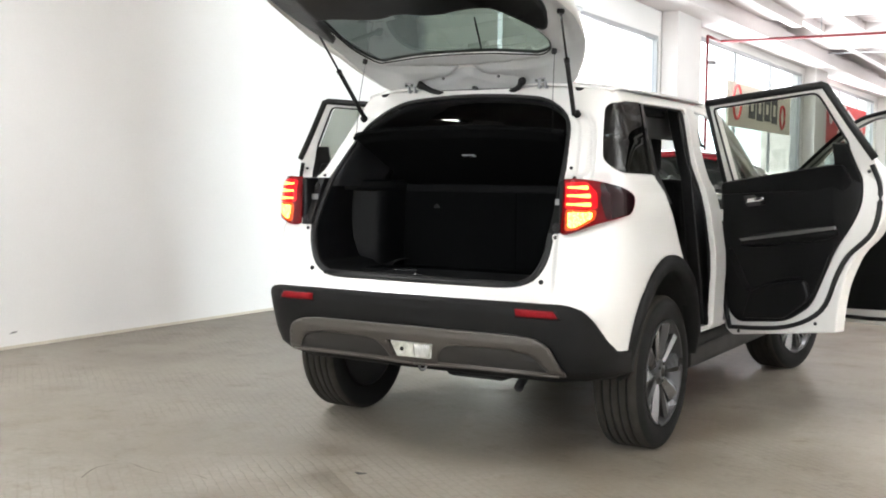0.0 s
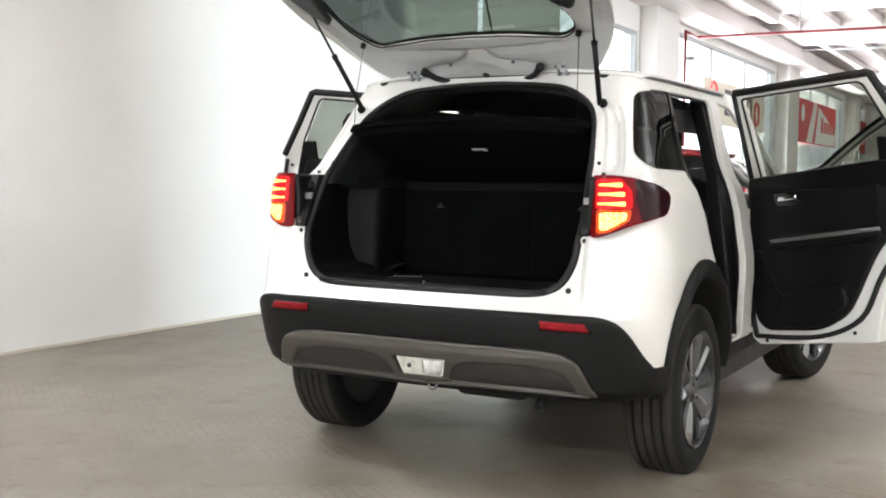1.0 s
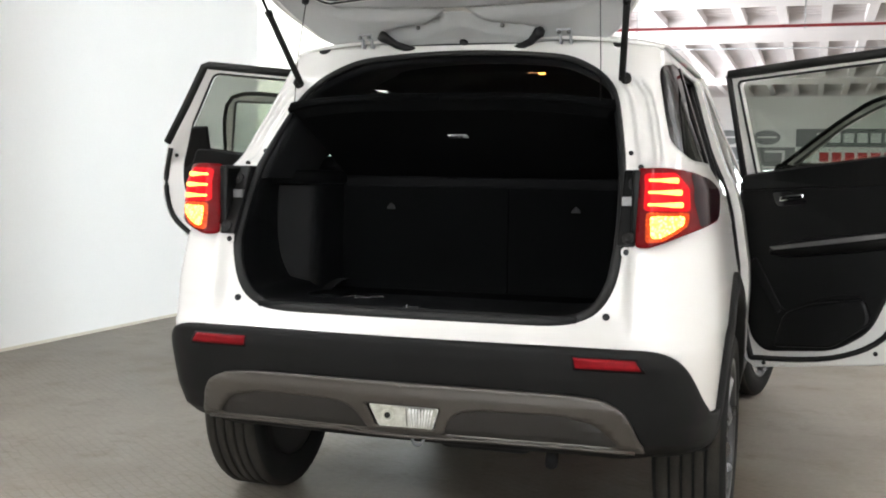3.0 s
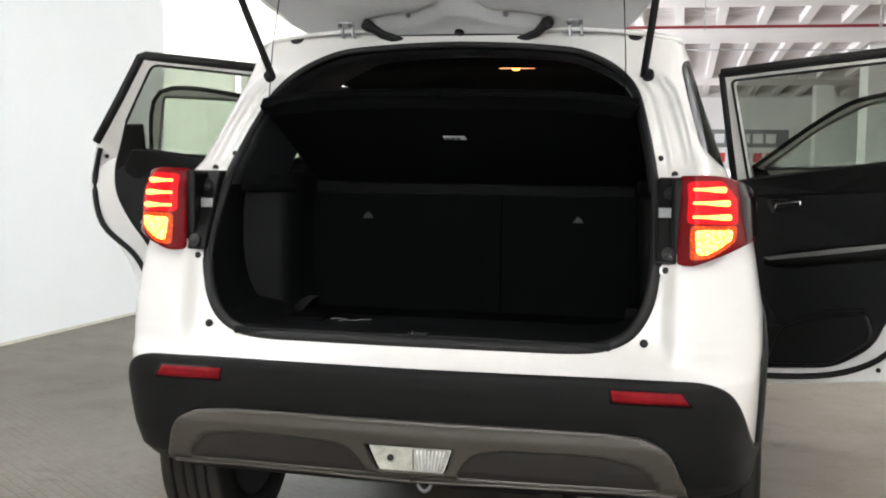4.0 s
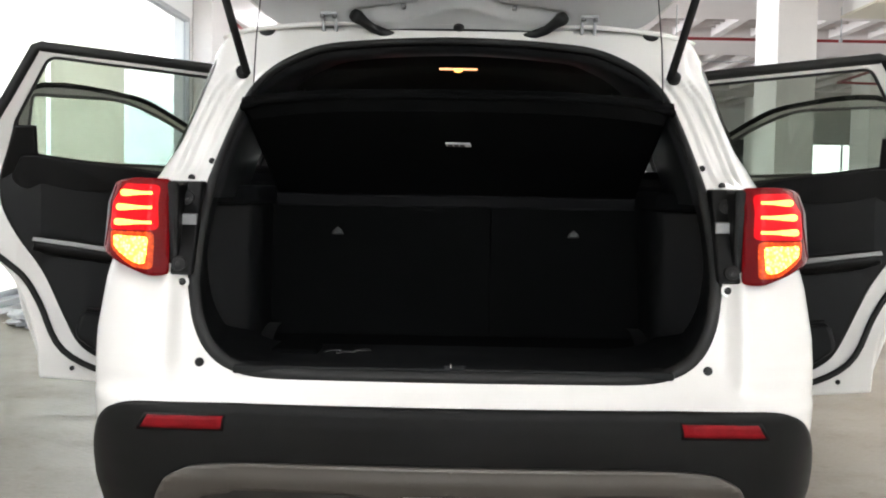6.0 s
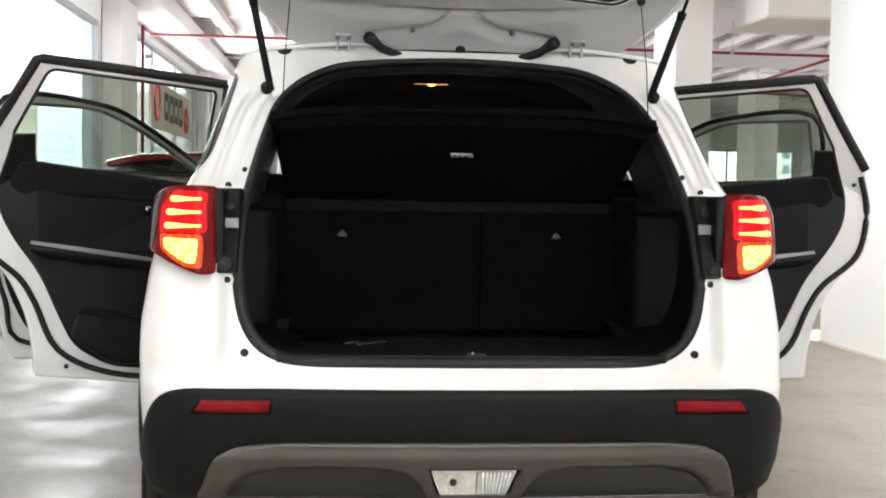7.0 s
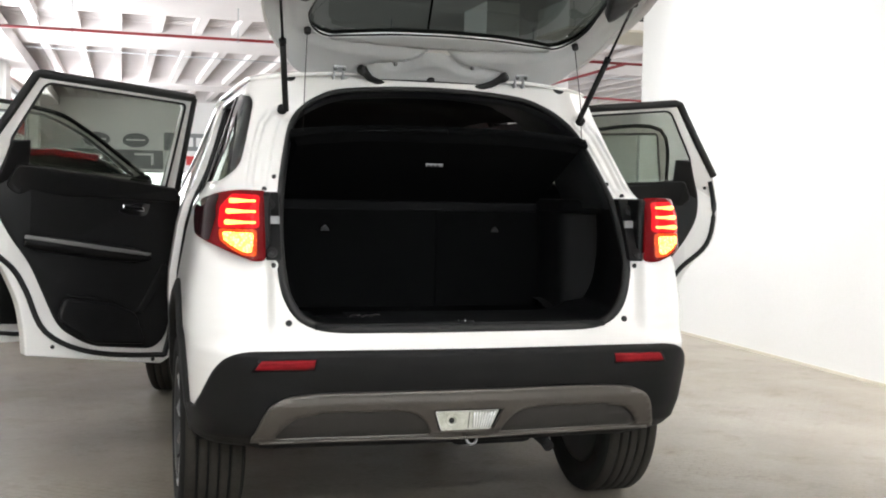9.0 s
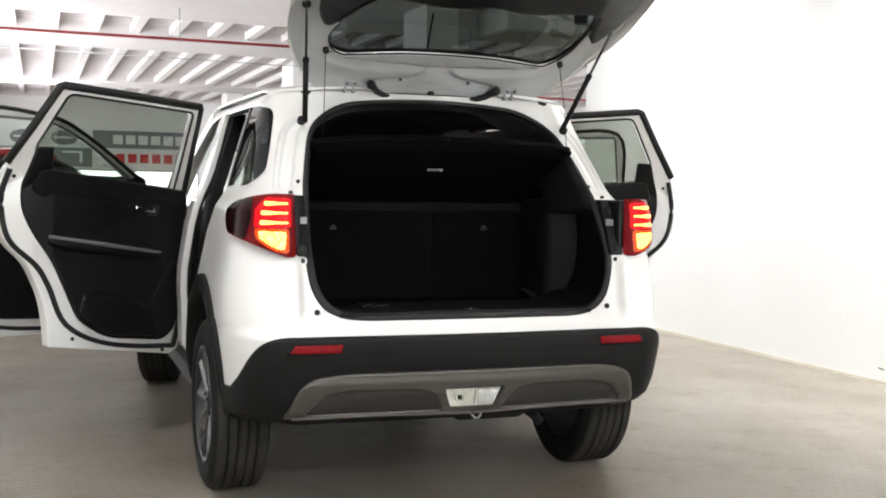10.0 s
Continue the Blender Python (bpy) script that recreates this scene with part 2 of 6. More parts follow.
def floor_mat():
    """Grey painted concrete with brownish traffic dirt, scuffs and a faint sheen."""
    m, t, p = nodes_of("painted_concrete_floor")
    tc = t.nodes.new("ShaderNodeTexCoord")

    def noise_at(scale, detail=8, rough=0.6, vec=None):
        n = t.nodes.new("ShaderNodeTexNoise")
        n.inputs["Scale"].default_value, n.inputs["Detail"].default_value, n.inputs["Roughness"].default_value = scale, detail, rough
        t.links.new(vec or tc.outputs["Object"], n.inputs["Vector"])
        return n

    big, mid, fine = noise_at(0.45), noise_at(2.6), noise_at(45, 4)
    mp = t.nodes.new("ShaderNodeMapping")
    mp.inputs["Scale"].default_value, mp.inputs["Rotation"].default_value = (1.0, 9.0, 1.0), (0, 0, radians(62))
    t.links.new(tc.outputs["Object"], mp.inputs["Vector"])
    streak = noise_at(1.3, 6, 0.65, mp.outputs["Vector"])

    def ramp_of(fac, a, b, p0, p1):
        r = t.nodes.new("ShaderNodeValToRGB")
        r.color_ramp.elements[0].position, r.color_ramp.elements[1].position = p0, p1
        r.color_ramp.elements[0].color, r.color_ramp.elements[1].color = (*a, 1), (*b, 1)
        t.links.new(fac, r.inputs["Fac"])
        return r.outputs["Color"]

    def mixed(kind, fac, a, b):
        x = t.nodes.new("ShaderNodeMix")
        x.data_type, x.blend_type = "RGBA", kind
        if isinstance(fac, float):
            x.inputs["Factor"].default_value = fac
        else:
            t.links.new(fac, x.inputs["Factor"])
        t.links.new(a, x.inputs["A"])
        t.links.new(b, x.inputs["B"])
        return x.outputs["Result"]

    base = ramp_of(big.outputs["Fac"], (0.188, 0.165, 0.134), (0.252, 0.229, 0.196), 0.38, 0.62)
    dirt = ramp_of(mid.outputs["Fac"], (0.66, 0.60, 0.52), (1, 1, 1), 0.36, 0.54)
    c = mixed("MULTIPLY", 0.80, base, dirt)
    scuff = ramp_of(streak.outputs["Fac"], (0.80, 0.78, 0.76), (1.06, 1.05, 1.04), 0.40, 0.62)
    c = mixed("MULTIPLY", 0.06, c, scuff)
    spots = noise_at(4.6, 6, 0.72)
    c = mixed("MULTIPLY", 0.7, c, ramp_of(spots.outputs["Fac"], (0.66, 0.62, 0.56), (1, 1, 1), 0.33, 0.44))
    # block pattern that shows through the coat in places
    mq = t.nodes.new("ShaderNodeMapping")
    mq.inputs["Rotation"].default_value = (0, 0, radians(38))
    t.links.new(tc.outputs["Object"], mq.inputs["Vector"])
    blocks = t.nodes.new("ShaderNodeTexBrick")
    blocks.inputs["Scale"].default_value, blocks.inputs["Mortar Size"].default_value, blocks.inputs["Mortar Smooth"].default_value = 1.0, 0.006, 0.8
    blocks.inputs["Brick Width"].default_value, blocks.inputs["Row Height"].default_value = 0.085, 0.042
    wob = noise_at(9.0, 2, 0.5)
    warp = t.nodes.new("ShaderNodeVectorMath")
    warp.operation = "MULTIPLY_ADD"
    warp.inputs[1].default_value = (0.03, 0.03, 0.0)
    t.links.new(wob.outputs["Color"], warp.inputs[0])
    t.links.new(mq.outputs["Vector"], warp.inputs[2])
    t.links.new(warp.outputs["Vector"], blocks.inputs["Vector"])
    shown = noise_at(0.8, 3, 0.5)
    where = t.nodes.new("ShaderNodeMapRange")
    where.inputs["From Min"].default_value, where.inputs["From Max"].default_value = 0.44, 0.60
    t.links.new(shown.outputs["Fac"], where.inputs["Value"])
    joint = t.nodes.new("ShaderNodeMath")
    joint.operation = "MULTIPLY"
    t.links.new(blocks.outputs["Fac"], joint.inputs[0])
    t.links.new(where.outputs["Result"], joint.inputs[1])
    c = mixed("MULTIPLY", 0.8, c, ramp_of(joint.outputs[0], (1, 1, 1), (0.80, 0.78, 0.75), 0.0, 1.0))
    # short dark smears left by tyres
    ms = t.nodes.new("ShaderNodeMapping")
    ms.inputs["Scale"].default_value, ms.inputs["Rotation"].default_value = (1.0, 2.6, 1.0), (0, 0, radians(-28))
    t.links.new(tc.outputs["Object"], ms.inputs["Vector"])
    smear = noise_at(5.5, 4, 0.55, ms.outputs["Vector"])
    c = mixed("MULTIPLY", 0.8, c, ramp_of(smear.outputs["Fac"], (0.84, 0.82, 0.79), (1, 1, 1), 0.30, 0.40))
    pale = noise_at(1.4, 7, 0.65)
    c = mixed("MULTIPLY", 0.55, c, ramp_of(pale.outputs["Fac"], (0.86, 0.84, 0.81), (1.14, 1.13, 1.11), 0.42, 0.58))
    grain = ramp_of(fine.outputs["Fac"], (0.88, 0.88, 0.88), (1.08, 1.08, 1.08), 0.3, 0.7)
    c = mixed("MULTIPLY", 0.8, c, grain)
    t.links.new(c, p.inputs["Base Color"])
    rr = t.nodes.new("ShaderNodeMapRange")
    rr.inputs["From Min"].default_value, rr.inputs["From Max"].default_value = 0.35, 0.65
    rr.inputs["To Min"].default_value, rr.inputs["To Max"].default_value = 0.36, 0.58
    t.links.new(mid.outputs["Fac"], rr.inputs["Value"])
    t.links.new(rr.outputs["Result"], p.inputs["Roughness"])
    p.inputs["Specular IOR Level"].default_value = 0.42
    b = t.nodes.new("ShaderNodeBump")
    b.inputs["Strength"].default_value, b.inputs["Distance"].default_value = 0.22, 0.004
    t.links.new(fine.outputs["Fac"], b.inputs["Height"])
    b2 = t.nodes.new("ShaderNodeBump")
    b2.inputs["Strength"].default_value, b2.inputs["Distance"].default_value = 0.04, 0.02
    t.links.new(mid.outputs["Fac"], b2.inputs["Height"])
    t.links.new(b.outputs["Normal"], b2.inputs["Normal"])
    b3 = t.nodes.new("ShaderNodeBump")
    b3.invert = True
    b3.inputs["Strength"].default_value, b3.inputs["Distance"].default_value = 0.25, 0.003
    t.links.new(joint.outputs[0], b3.inputs["Height"])
    t.links.new(b2.outputs["Normal"], b3.inputs["Normal"])
    t.links.new(b3.outputs["Normal"], p.inputs["Normal"])
    return m


CRACKDARK = mat("dark_crack_line", (0.11, 0.095, 0.08), 0.8, vary=0.3, scale=20, bump=0.0)
FLOOR = floor_mat()

# ---------------------------------------------------------------- building helpers


def mesh_of(name, verts, faces, smooth=True):
    me = bpy.data.meshes.new(name)
    me.from_pydata([tuple(v) for v in verts], [], faces)
    me.update()
    if smooth:
        me.polygons.foreach_set("use_smooth", [True] * len(me.polygons))
    return me


def part(name, data, material, parent=None, label=""):
    """Links a bmesh or mesh as one object, in world coordinates, under a thing or a part."""
    if isinstance(data, bmesh.types.BMesh):
        me = bpy.data.meshes.new(name)
        bmesh.ops.recalc_face_normals(data, faces=data.faces)
        data.to_mesh(me)
        data.free()
    else:
        me = data
    me.materials.append(material)
    ob = new(name, me)
    if parent is not None:
        ob.parent = parent
        ob.matrix_parent_inverse = parent.matrix_basis.inverted() if parent.parent is None else Matrix.Identity(4)
    if label:
        tagged(ob, label)
    return ob


def thing(name, x, y, z, label, category, group="", kind=""):
    ob = new(name)
    ob.empty_display_size = 0.2
    ob.location = (x, y, z)
    ob.matrix_basis = Matrix.Translation((x, y, z))
    return tagged(ob, label, category, group, kind)


def structure(name, data, material, label="", category=""):
    ob = part(name, data, material)
    return tagged(ob, label, category, kind="structure")


def solid(ob, thick, offset=-1.0):
    md = ob.modifiers.new("thickness", "SOLIDIFY")
    md.thickness, md.offset = thick, offset
    return ob


def box(bm, x0, x1, y0, y1, z0, z1, bevel=0.0, seg=2):
    v = [bm.verts.new((x, y, z)) for x in (x0, x1) for y in (y0, y1) for z in (z0, z1)]
    f = [bm.faces.new([v[i] for i in q]) for q in ((0, 1, 3, 2), (4, 6, 7, 5), (0, 4, 5, 1), (2, 3, 7, 6), (0, 2, 6, 4), (1, 5, 7, 3))]
    if bevel:
        es = list({e for q in f for e in q.edges})
        bmesh.ops.bevel(bm, geom=es, offset=bevel, segments=seg, profile=0.5, affect="EDGES")
    return bm


def boxbm(*a, **k):
    return box(bmesh.new(), *a, **k)


def tube(points, radius, sides=10, closed=False, squash=None):
    """A round bar along a polyline; squash(i) may scale the radius."""
    P = [Vector(p) for p in points]
    n = len(P)
    verts, faces = [], []
    up = Vector((0, 0, 1))
    for i in range(n):
        a, b = (P[(i - 1) % n], P[(i + 1) % n]) if closed else (P[max(i - 1, 0)], P[min(i + 1, n - 1)])
        d = (b - a).normalized()
        side = d.cross(up)
        if side.length < 1e-3:
            side = d.cross(Vector((0, 1, 0)))
        side.normalize()
        top = side.cross(d)
        r = radius * (squash(i) if squash else 1)
        for k in range(sides):
            an = 2 * math.pi * k / sides
            verts.append(P[i] + side * (math.cos(an) * r) + top * (math.sin(an) * r))
    m = n if closed else n - 1
    for i in range(m):
        for k in range(sides):
            k2, j = (k + 1) % sides, (i + 1) % n
            faces.append((i * sides + k, i * sides + k2, j * sides + k2, j * sides + k))
    if not closed:
        faces.append(tuple(range(sides - 1, -1, -1)))
        faces.append(tuple((n - 1) * sides + k for k in range(sides)))
    return mesh_of("tube", verts, faces)


def smooth_line(pts, per=6, closed=False):
    """A Catmull-Rom curve through points of any dimension."""
    P = [np.array(p, float) for p in pts]
    n = len(P)
    out = []
    for i in range(n if closed else n - 1):
        if closed:
            a, b, c, d = P[(i - 1) % n], P[i], P[(i + 1) % n], P[(i + 2) % n]
        else:
            a, b, c, d = P[max(i - 1, 0)], P[i], P[i + 1], P[min(i + 2, n - 1)]
        for k in range(per):
            u = k / per
            out.append(0.5 * ((2 * b) + (c - a) * u + (2 * a - 5 * b + 4 * c - d) * u * u + (3 * b - a - 3 * c + d) * u ** 3))
    if not closed:
        out.append(P[-1])
    return out


def rounded(poly, r, seg=5):
    """A polygon with its corners rounded; r is one radius or one for each corner."""
    n, out = len(poly), []
    for i in range(n):
        p, a, b = Vector(poly[i]), Vector(poly[i - 1]), Vector(poly[(i + 1) % n])
        ri = r[i] if isinstance(r, (list, tuple)) else r
        da, db = (a - p), (b - p)
        k = min(ri, da.length * 0.48, db.length * 0.48)
        if k < 1e-4:
            out.append(tuple(p))
            continue
        s, e = p + da.normalized() * k, p + db.normalized() * k
        for j in range(seg + 1):
            u = j / seg
            q = s * (1 - u) ** 2 + p * 2 * u * (1 - u) + e * u ** 2
            out.append(tuple(q))
    return out


def plate(outer, holes, place, thick, bevel=0.0):
    """A flat panel cut to an outline with holes, in local (u, v), with thickness along w; place(u, v, w) gives the world point."""
    bm = bmesh.new()
    edges = []
    for loop in [outer] + list(holes):
        vs = [bm.verts.new((u, v, 0)) for u, v in loop]
        edges += [bm.edges.new((vs[i], vs[(i + 1) % len(vs)])) for i in range(len(vs))]
    bmesh.ops.triangle_fill(bm, use_beauty=True, edges=edges)
    ret = bmesh.ops.extrude_face_region(bm, geom=list(bm.faces))
    for g in ret["geom"]:
        if isinstance(g, bmesh.types.BMVert):
            g.co.z = thick
    bmesh.ops.recalc_face_normals(bm, faces=bm.faces)
    if bevel:
        rim = [e for e in bm.edges if len(e.link_faces) == 2 and e.calc_face_angle(0) > 1.2]
        bmesh.ops.bevel(bm, geom=rim, offset=bevel, segments=2, profile=0.5, affect="EDGES")
    for v in bm.verts:
        v.co = Vector(place(*v.co))
    bmesh.ops.recalc_face_normals(bm, faces=bm.faces)
    return bm


def disc(centre, normal, r, depth, seg=20, dome=0.0):
    """A short round plug."""
    n = Vector(normal).normalized()
    a = n.orthogonal().normalized()
    b = n.cross(a)
    c = Vector(centre)
    verts, faces = [], []
    for rr, h in ((r, 0), (r, depth * 0.8), (r * 0.85, depth)):
        for k in range(seg):
            an = 2 * math.pi * k / seg
            verts.append(c + a * (math.cos(an) * rr) + b * (math.sin(an) * rr) + n * h)
    verts.append(c + n * (depth + dome))
    for j in range(2):
        for k in range(seg):
            k2 = (k + 1) % seg
            faces.append((j * seg + k, j * seg + k2, (j + 1) * seg + k2, (j + 1) * seg + k))
    for k in range(seg):
        faces.append((2 * seg + k, 2 * seg + (k + 1) % seg, 3 * seg))
    return mesh_of("disc", verts, faces)


def inside(px, py, poly):
    """Which of the points lie in the polygon."""
    res = np.zeros(px.shape, bool)
    P = np.array(poly)
    x1, y1 = P[:, 0], P[:, 1]
    x2, y2 = np.roll(x1, -1), np.roll(y1, -1)
    for a, b, c, d in zip(x1, y1, x2, y2):
        if b == d:
            continue
        hit = ((b > py) != (d > py)) & (px < (c - a) * (py - b) / (d - b) + a)
        res ^= hit
    return res


def near_on(p, polys):
    """The nearest point to p on the outlines."""
    best, bd = p, 1e9
    for Q in polys:
        A, B = Q, np.roll(Q, -1, axis=0)
        d = B - A
        u = np.clip(((p - A) * d).sum(1) / np.maximum((d * d).sum(1), 1e-12), 0, 1)
        c = A + d * u[:, None]
        k = ((c - p) ** 2).sum(1)
        i = int(k.argmin())
        if k[i] < bd:
            bd, best = k[i], c[i]
    return best, bd


def trimmed(fn, us, vs, keep, holes):
    """A curved sheet over the grid us x vs, cut to the polygon keep less the holes, its cut edges drawn on to the outlines."""
    U, V = np.meshgrid(us, vs, indexing="ij")
    nu, nv = U.shape
    cu, cv = (U[:-1, :-1] + U[1:, 1:]) / 2, (V[:-1, :-1] + V[1:, 1:]) / 2
    ok = inside(cu, cv, keep)
    for h in holes:
        ok &= ~inside(cu, cv, h)
    idx = np.arange(nu * nv).reshape(nu, nv)
    quads = [(idx[i, j], idx[i + 1, j], idx[i + 1, j + 1], idx[i, j + 1]) for i in range(nu - 1) for j in range(nv - 1) if ok[i, j]]
    count = {}
    for q in quads:
        for k in range(4):
            e = (min(q[k], q[(k + 1) % 4]), max(q[k], q[(k + 1) % 4]))
            count[e] = count.get(e, 0) + 1
    rim = {v for e, c in count.items() if c == 1 for v in e}
    polys = [np.array(keep, float)] + [np.array(h, float) for h in holes]
    pts = np.stack([U.ravel(), V.ravel()], 1)
    lim = (1.6 * max(np.diff(us).max(), np.diff(vs).max())) ** 2
    for v in rim:
        c, d = near_on(pts[v], polys)
        if d < lim:
            pts[v] = c
    used = sorted({v for q in quads for v in q})
    remap = {v: i for i, v in enumerate(used)}
    verts = [fn(*pts[v]) for v in used]
    return mesh_of("sheet", verts, [tuple(remap[v] for v in q) for q in quads])


def mirror(me):
    """The same mesh on the other side of the car."""
    m2 = me.copy()
    n = len(m2.vertices)
    co = np.empty(n * 3)
    m2.vertices.foreach_get("co", co)
    co[0::3] *= -1
    m2.vertices.foreach_set("co", co)
    m2.flip_normals()
    m2.materials.clear()
    return m2


def whole(me):
    """A half mesh joined with its mirror image along the car's middle."""
    bm = bmesh.new()
    bm.from_mesh(me)
    for v in bm.verts:
        if abs(v.co.x) < 0.004:
            v.co.x = 0
    m2 = bm.copy()
    for v in m2.verts:
        v.co.x *= -1
    bmesh.ops.reverse_faces(m2, faces=m2.faces)
    tmp = bpy.data.meshes.new("half")
    m2.to_mesh(tmp)
    m2.free()
    bm.from_mesh(tmp)
    bpy.data.meshes.remove(tmp)
    bmesh.ops.remove_doubles(bm, verts=[v for v in bm.verts if abs(v.co.x) < 0.002], dist=0.0015)
    out = bpy.data.meshes.new("whole")
    bm.to_mesh(out)
    bm.free()
    out.polygons.foreach_set("use_smooth", [True] * len(out.polygons))
    return out


def both(name, me, material, parent, label=""):
    """A part and its twin on the other side."""
    if isinstance(me, bmesh.types.BMesh):
        m1 = bpy.data.meshes.new(name)
        bmesh.ops.recalc_face_normals(me, faces=me.faces)
        me.to_mesh(m1)
        me.free()
        me = m1
    m2 = mirror(me)
    p1, p2 = parent if isinstance(parent, tuple) else (parent, parent)
    return part(name, me, material, p1, label), part(name, m2, material, p2, label)



# ---------------------------------------------------------------- the bay and the hall
structure("floor", boxbm(-9, 17.85, -9, 39.9, -0.25, 0), FLOOR, "grey painted concrete floor with brown traffic dirt", "floor")
WL, WR = -3.77, 3.607
structure("wall_bay_west", boxbm(WL - 0.2, WL, -9, 6.20, 0, 4.2, 0.004), WALLPAINT, "smooth white painted partition wall", "wall")
structure("wall_bay_east", boxbm(WR, WR + 0.2, -9, 6.13, 0, 4.2, 0.004), WALLPAINT, "smooth white painted partition wall", "wall")
# opening, frame and panes added out of view, round the end-wall lamp
ADDEDWIN = [(-1.85, .45), (2.65, .45), (2.65, 3.05), (-1.85, 3.05)]
structure("wall_bay_south", plate([(-9, 0), (24, 0), (24, 4.7), (-9, 4.7)], [ADDEDWIN], lambda u, v, w: (u, -9 - w, v), 0.2), WALLPAINT, "white painted end wall with an added window opening", "wall")
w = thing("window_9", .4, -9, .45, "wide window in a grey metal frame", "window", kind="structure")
part("window_frame", plate(ADDEDWIN, [[(-1.79, .51), (2.59, .51), (2.59, 2.99), (-1.79, 2.99)]], lambda u, v, ww: (u, -9.06 - ww, v), 0.07), FRAMEGREY, w)
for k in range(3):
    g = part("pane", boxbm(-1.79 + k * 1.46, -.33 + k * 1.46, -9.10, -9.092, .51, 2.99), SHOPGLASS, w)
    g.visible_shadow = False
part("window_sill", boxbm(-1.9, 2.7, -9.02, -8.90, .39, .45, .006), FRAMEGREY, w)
structure("ceiling_bay", boxbm(WL - 0.2, WR + 0.2, -9, 6.0, 4.2, 4.35), CEILPAINT, "white flat ceiling over the bay", "ceiling")
structure("wall_far_west", boxbm(-9.2, -9, -9, 5.5, 0, 4.7), WALLPAINT, "white painted wall behind the partition", "wall")

structure("baseboard_west", boxbm(WL, WL + 0.006, -9, 6.20, 0, 0.022, 0.002), CREAM, "thin cream sealant strip along the wall", "baseboard")
structure("baseboard_east", boxbm(WR - 0.006, WR, -9, 6.13, 0, 0.022, 0.002), CREAM, "thin cream sealant strip along the wall", "baseboard")
for x_, y_, z_ in ((WL, .97, .11), (WR, 1.95, .10)):
    sc_ = thing("wall_scuff", x_, y_, z_, "small grey scuff mark on the white wall", "scuff")
    sg_ = 1 if x_ < 0 else -1
    part("mark", plate(rounded([(y_ - .035, z_ - .008), (y_ + .02, z_ - .004), (y_ + .04, z_ + .008), (y_ - .01, z_ + .005)], .006), [], lambda u, v, w: (x_ + sg_ * (.0005 + w), u, v), .001), SILVERTRIM, sc_)

# a hairline crack and a scrap on the floor
crack = smooth_line([(-.86, -.97), (-.93, -.83), (-.88, -.72), (-.76, -.74), (-.64, -.75), (-.53, -.70), (-.44, -.72)], 5)
cv = [(x + dx, y + dx * .6, .0012) for x, y in crack for dx in (-.0025, .0025)]
structure("floor_crack", mesh_of("crack", cv, [(2 * k, 2 * k + 1, 2 * k + 3, 2 * k + 2) for k in range(len(crack) - 1)]), CRACKDARK, "thin dark hairline crack in the floor coat", "crack")
sp_ = thing("floor_scrap", .02, -.33, 0, "small dark scrap lying on the floor", "scrap")
part("leaf", plate(rounded([(-.010, -.338), (.012, -.345), (.045, -.328), (.030, -.318), (.004, -.325)], .005), [], lambda u, v, w: (u, v, .001 + w + .2 * abs(u - .018)), .002), SIGNDARK, sp_)

# panel lamps added out of view in the bay's ceiling
for px, py, *_ in ADDED_PANELS:
    lp = thing("added_panel_lamp", px, py, 4.2, "added white flush ceiling panel lamp, lit, out of view", "lamp", "panel lamps in the bay ceiling")
    part("frame", plate([(-0.64, -0.34), (0.64, -0.34), (0.64, 0.34), (-0.64, 0.34)], [[(-0.6, -0.3), (0.6, -0.3), (0.6, 0.3), (-0.6, 0.3)]],
                        lambda u, v, w, px=px, py=py: (px + u, py + v, 4.198 - w), 0.06), FRAMEGREY, lp)
    part("diffuser", boxbm(px - .598, px + .598, py - .298, py + .298, 4.165, 4.18), PANELGLOW, lp, "lit white diffuser of the added lamp")

# left facade: a long wall with window bays and columns
FX = -4.0
outer = [(5.0, 0), (39.6, 0), (39.6, 4.6), (5.0, 4.6)]
wins = [(6.0, 14.05, 0.14, 3.63), (15.9, 24.4, 0.9, 3.9), (26.6, 34.6, 0.9, 3.9), (36.6, 39.2, 0.9, 3.9)]
structure("wall_facade_west", plate(outer, [[(a, c), (b, c), (b, d), (a, d)] for a, b, c, d in wins], lambda u, v, w: (FX - w, u, v), 0.25), WALLPAINT,
          "white facade wall with tall window openings", "wall")
structure("wall_bay_return", boxbm(-9, WL - 0.2, 5.3, 5.5, 0, 4.6), WALLPAINT, "white return wall behind the partition", "wall")
for i, (a, b, c, d) in enumerate(wins):
    w = thing(f"window_{i + 1}", FX, (a + b) / 2, c, "tall window in a grey metal frame", "window", kind="structure")
    part("window_frame", plate([(a, c), (b, c), (b, d), (a, d)], [[(a + 0.06, c + 0.06), (b - 0.06, c + 0.06), (b - 0.06, d - 0.06), (a + 0.06, d - 0.06)]],
                               lambda u, v, ww: (FX - 0.01 - ww, u, v), 0.08), FRAMEGREY, w)
    n = max(1, round((b - a) / 2.7))
    for k in range(n):
        y0, y1 = a + 0.06 + (b - a - 0.12) * k / n, a + 0.06 + (b - a - 0.12) * (k + 1) / n
        g = part("pane", boxbm(FX - 0.062, FX - 0.054, y0, y1, c + 0.06, d - 0.06), SHOPGLASS, w)
        g.visible_shadow = False
        if k and i:
            part("mullion", boxbm(FX - 0.085, FX - 0.03, y0 - 0.03, y0 + 0.03, c + 0.06, d - 0.06, 0.004), FRAMEGREY, w)
    part("window_sill", boxbm(FX - 0.02, FX + 0.10, a - 0.05, b + 0.05, c - 0.06, c, 0.006), FRAMEGREY, w)

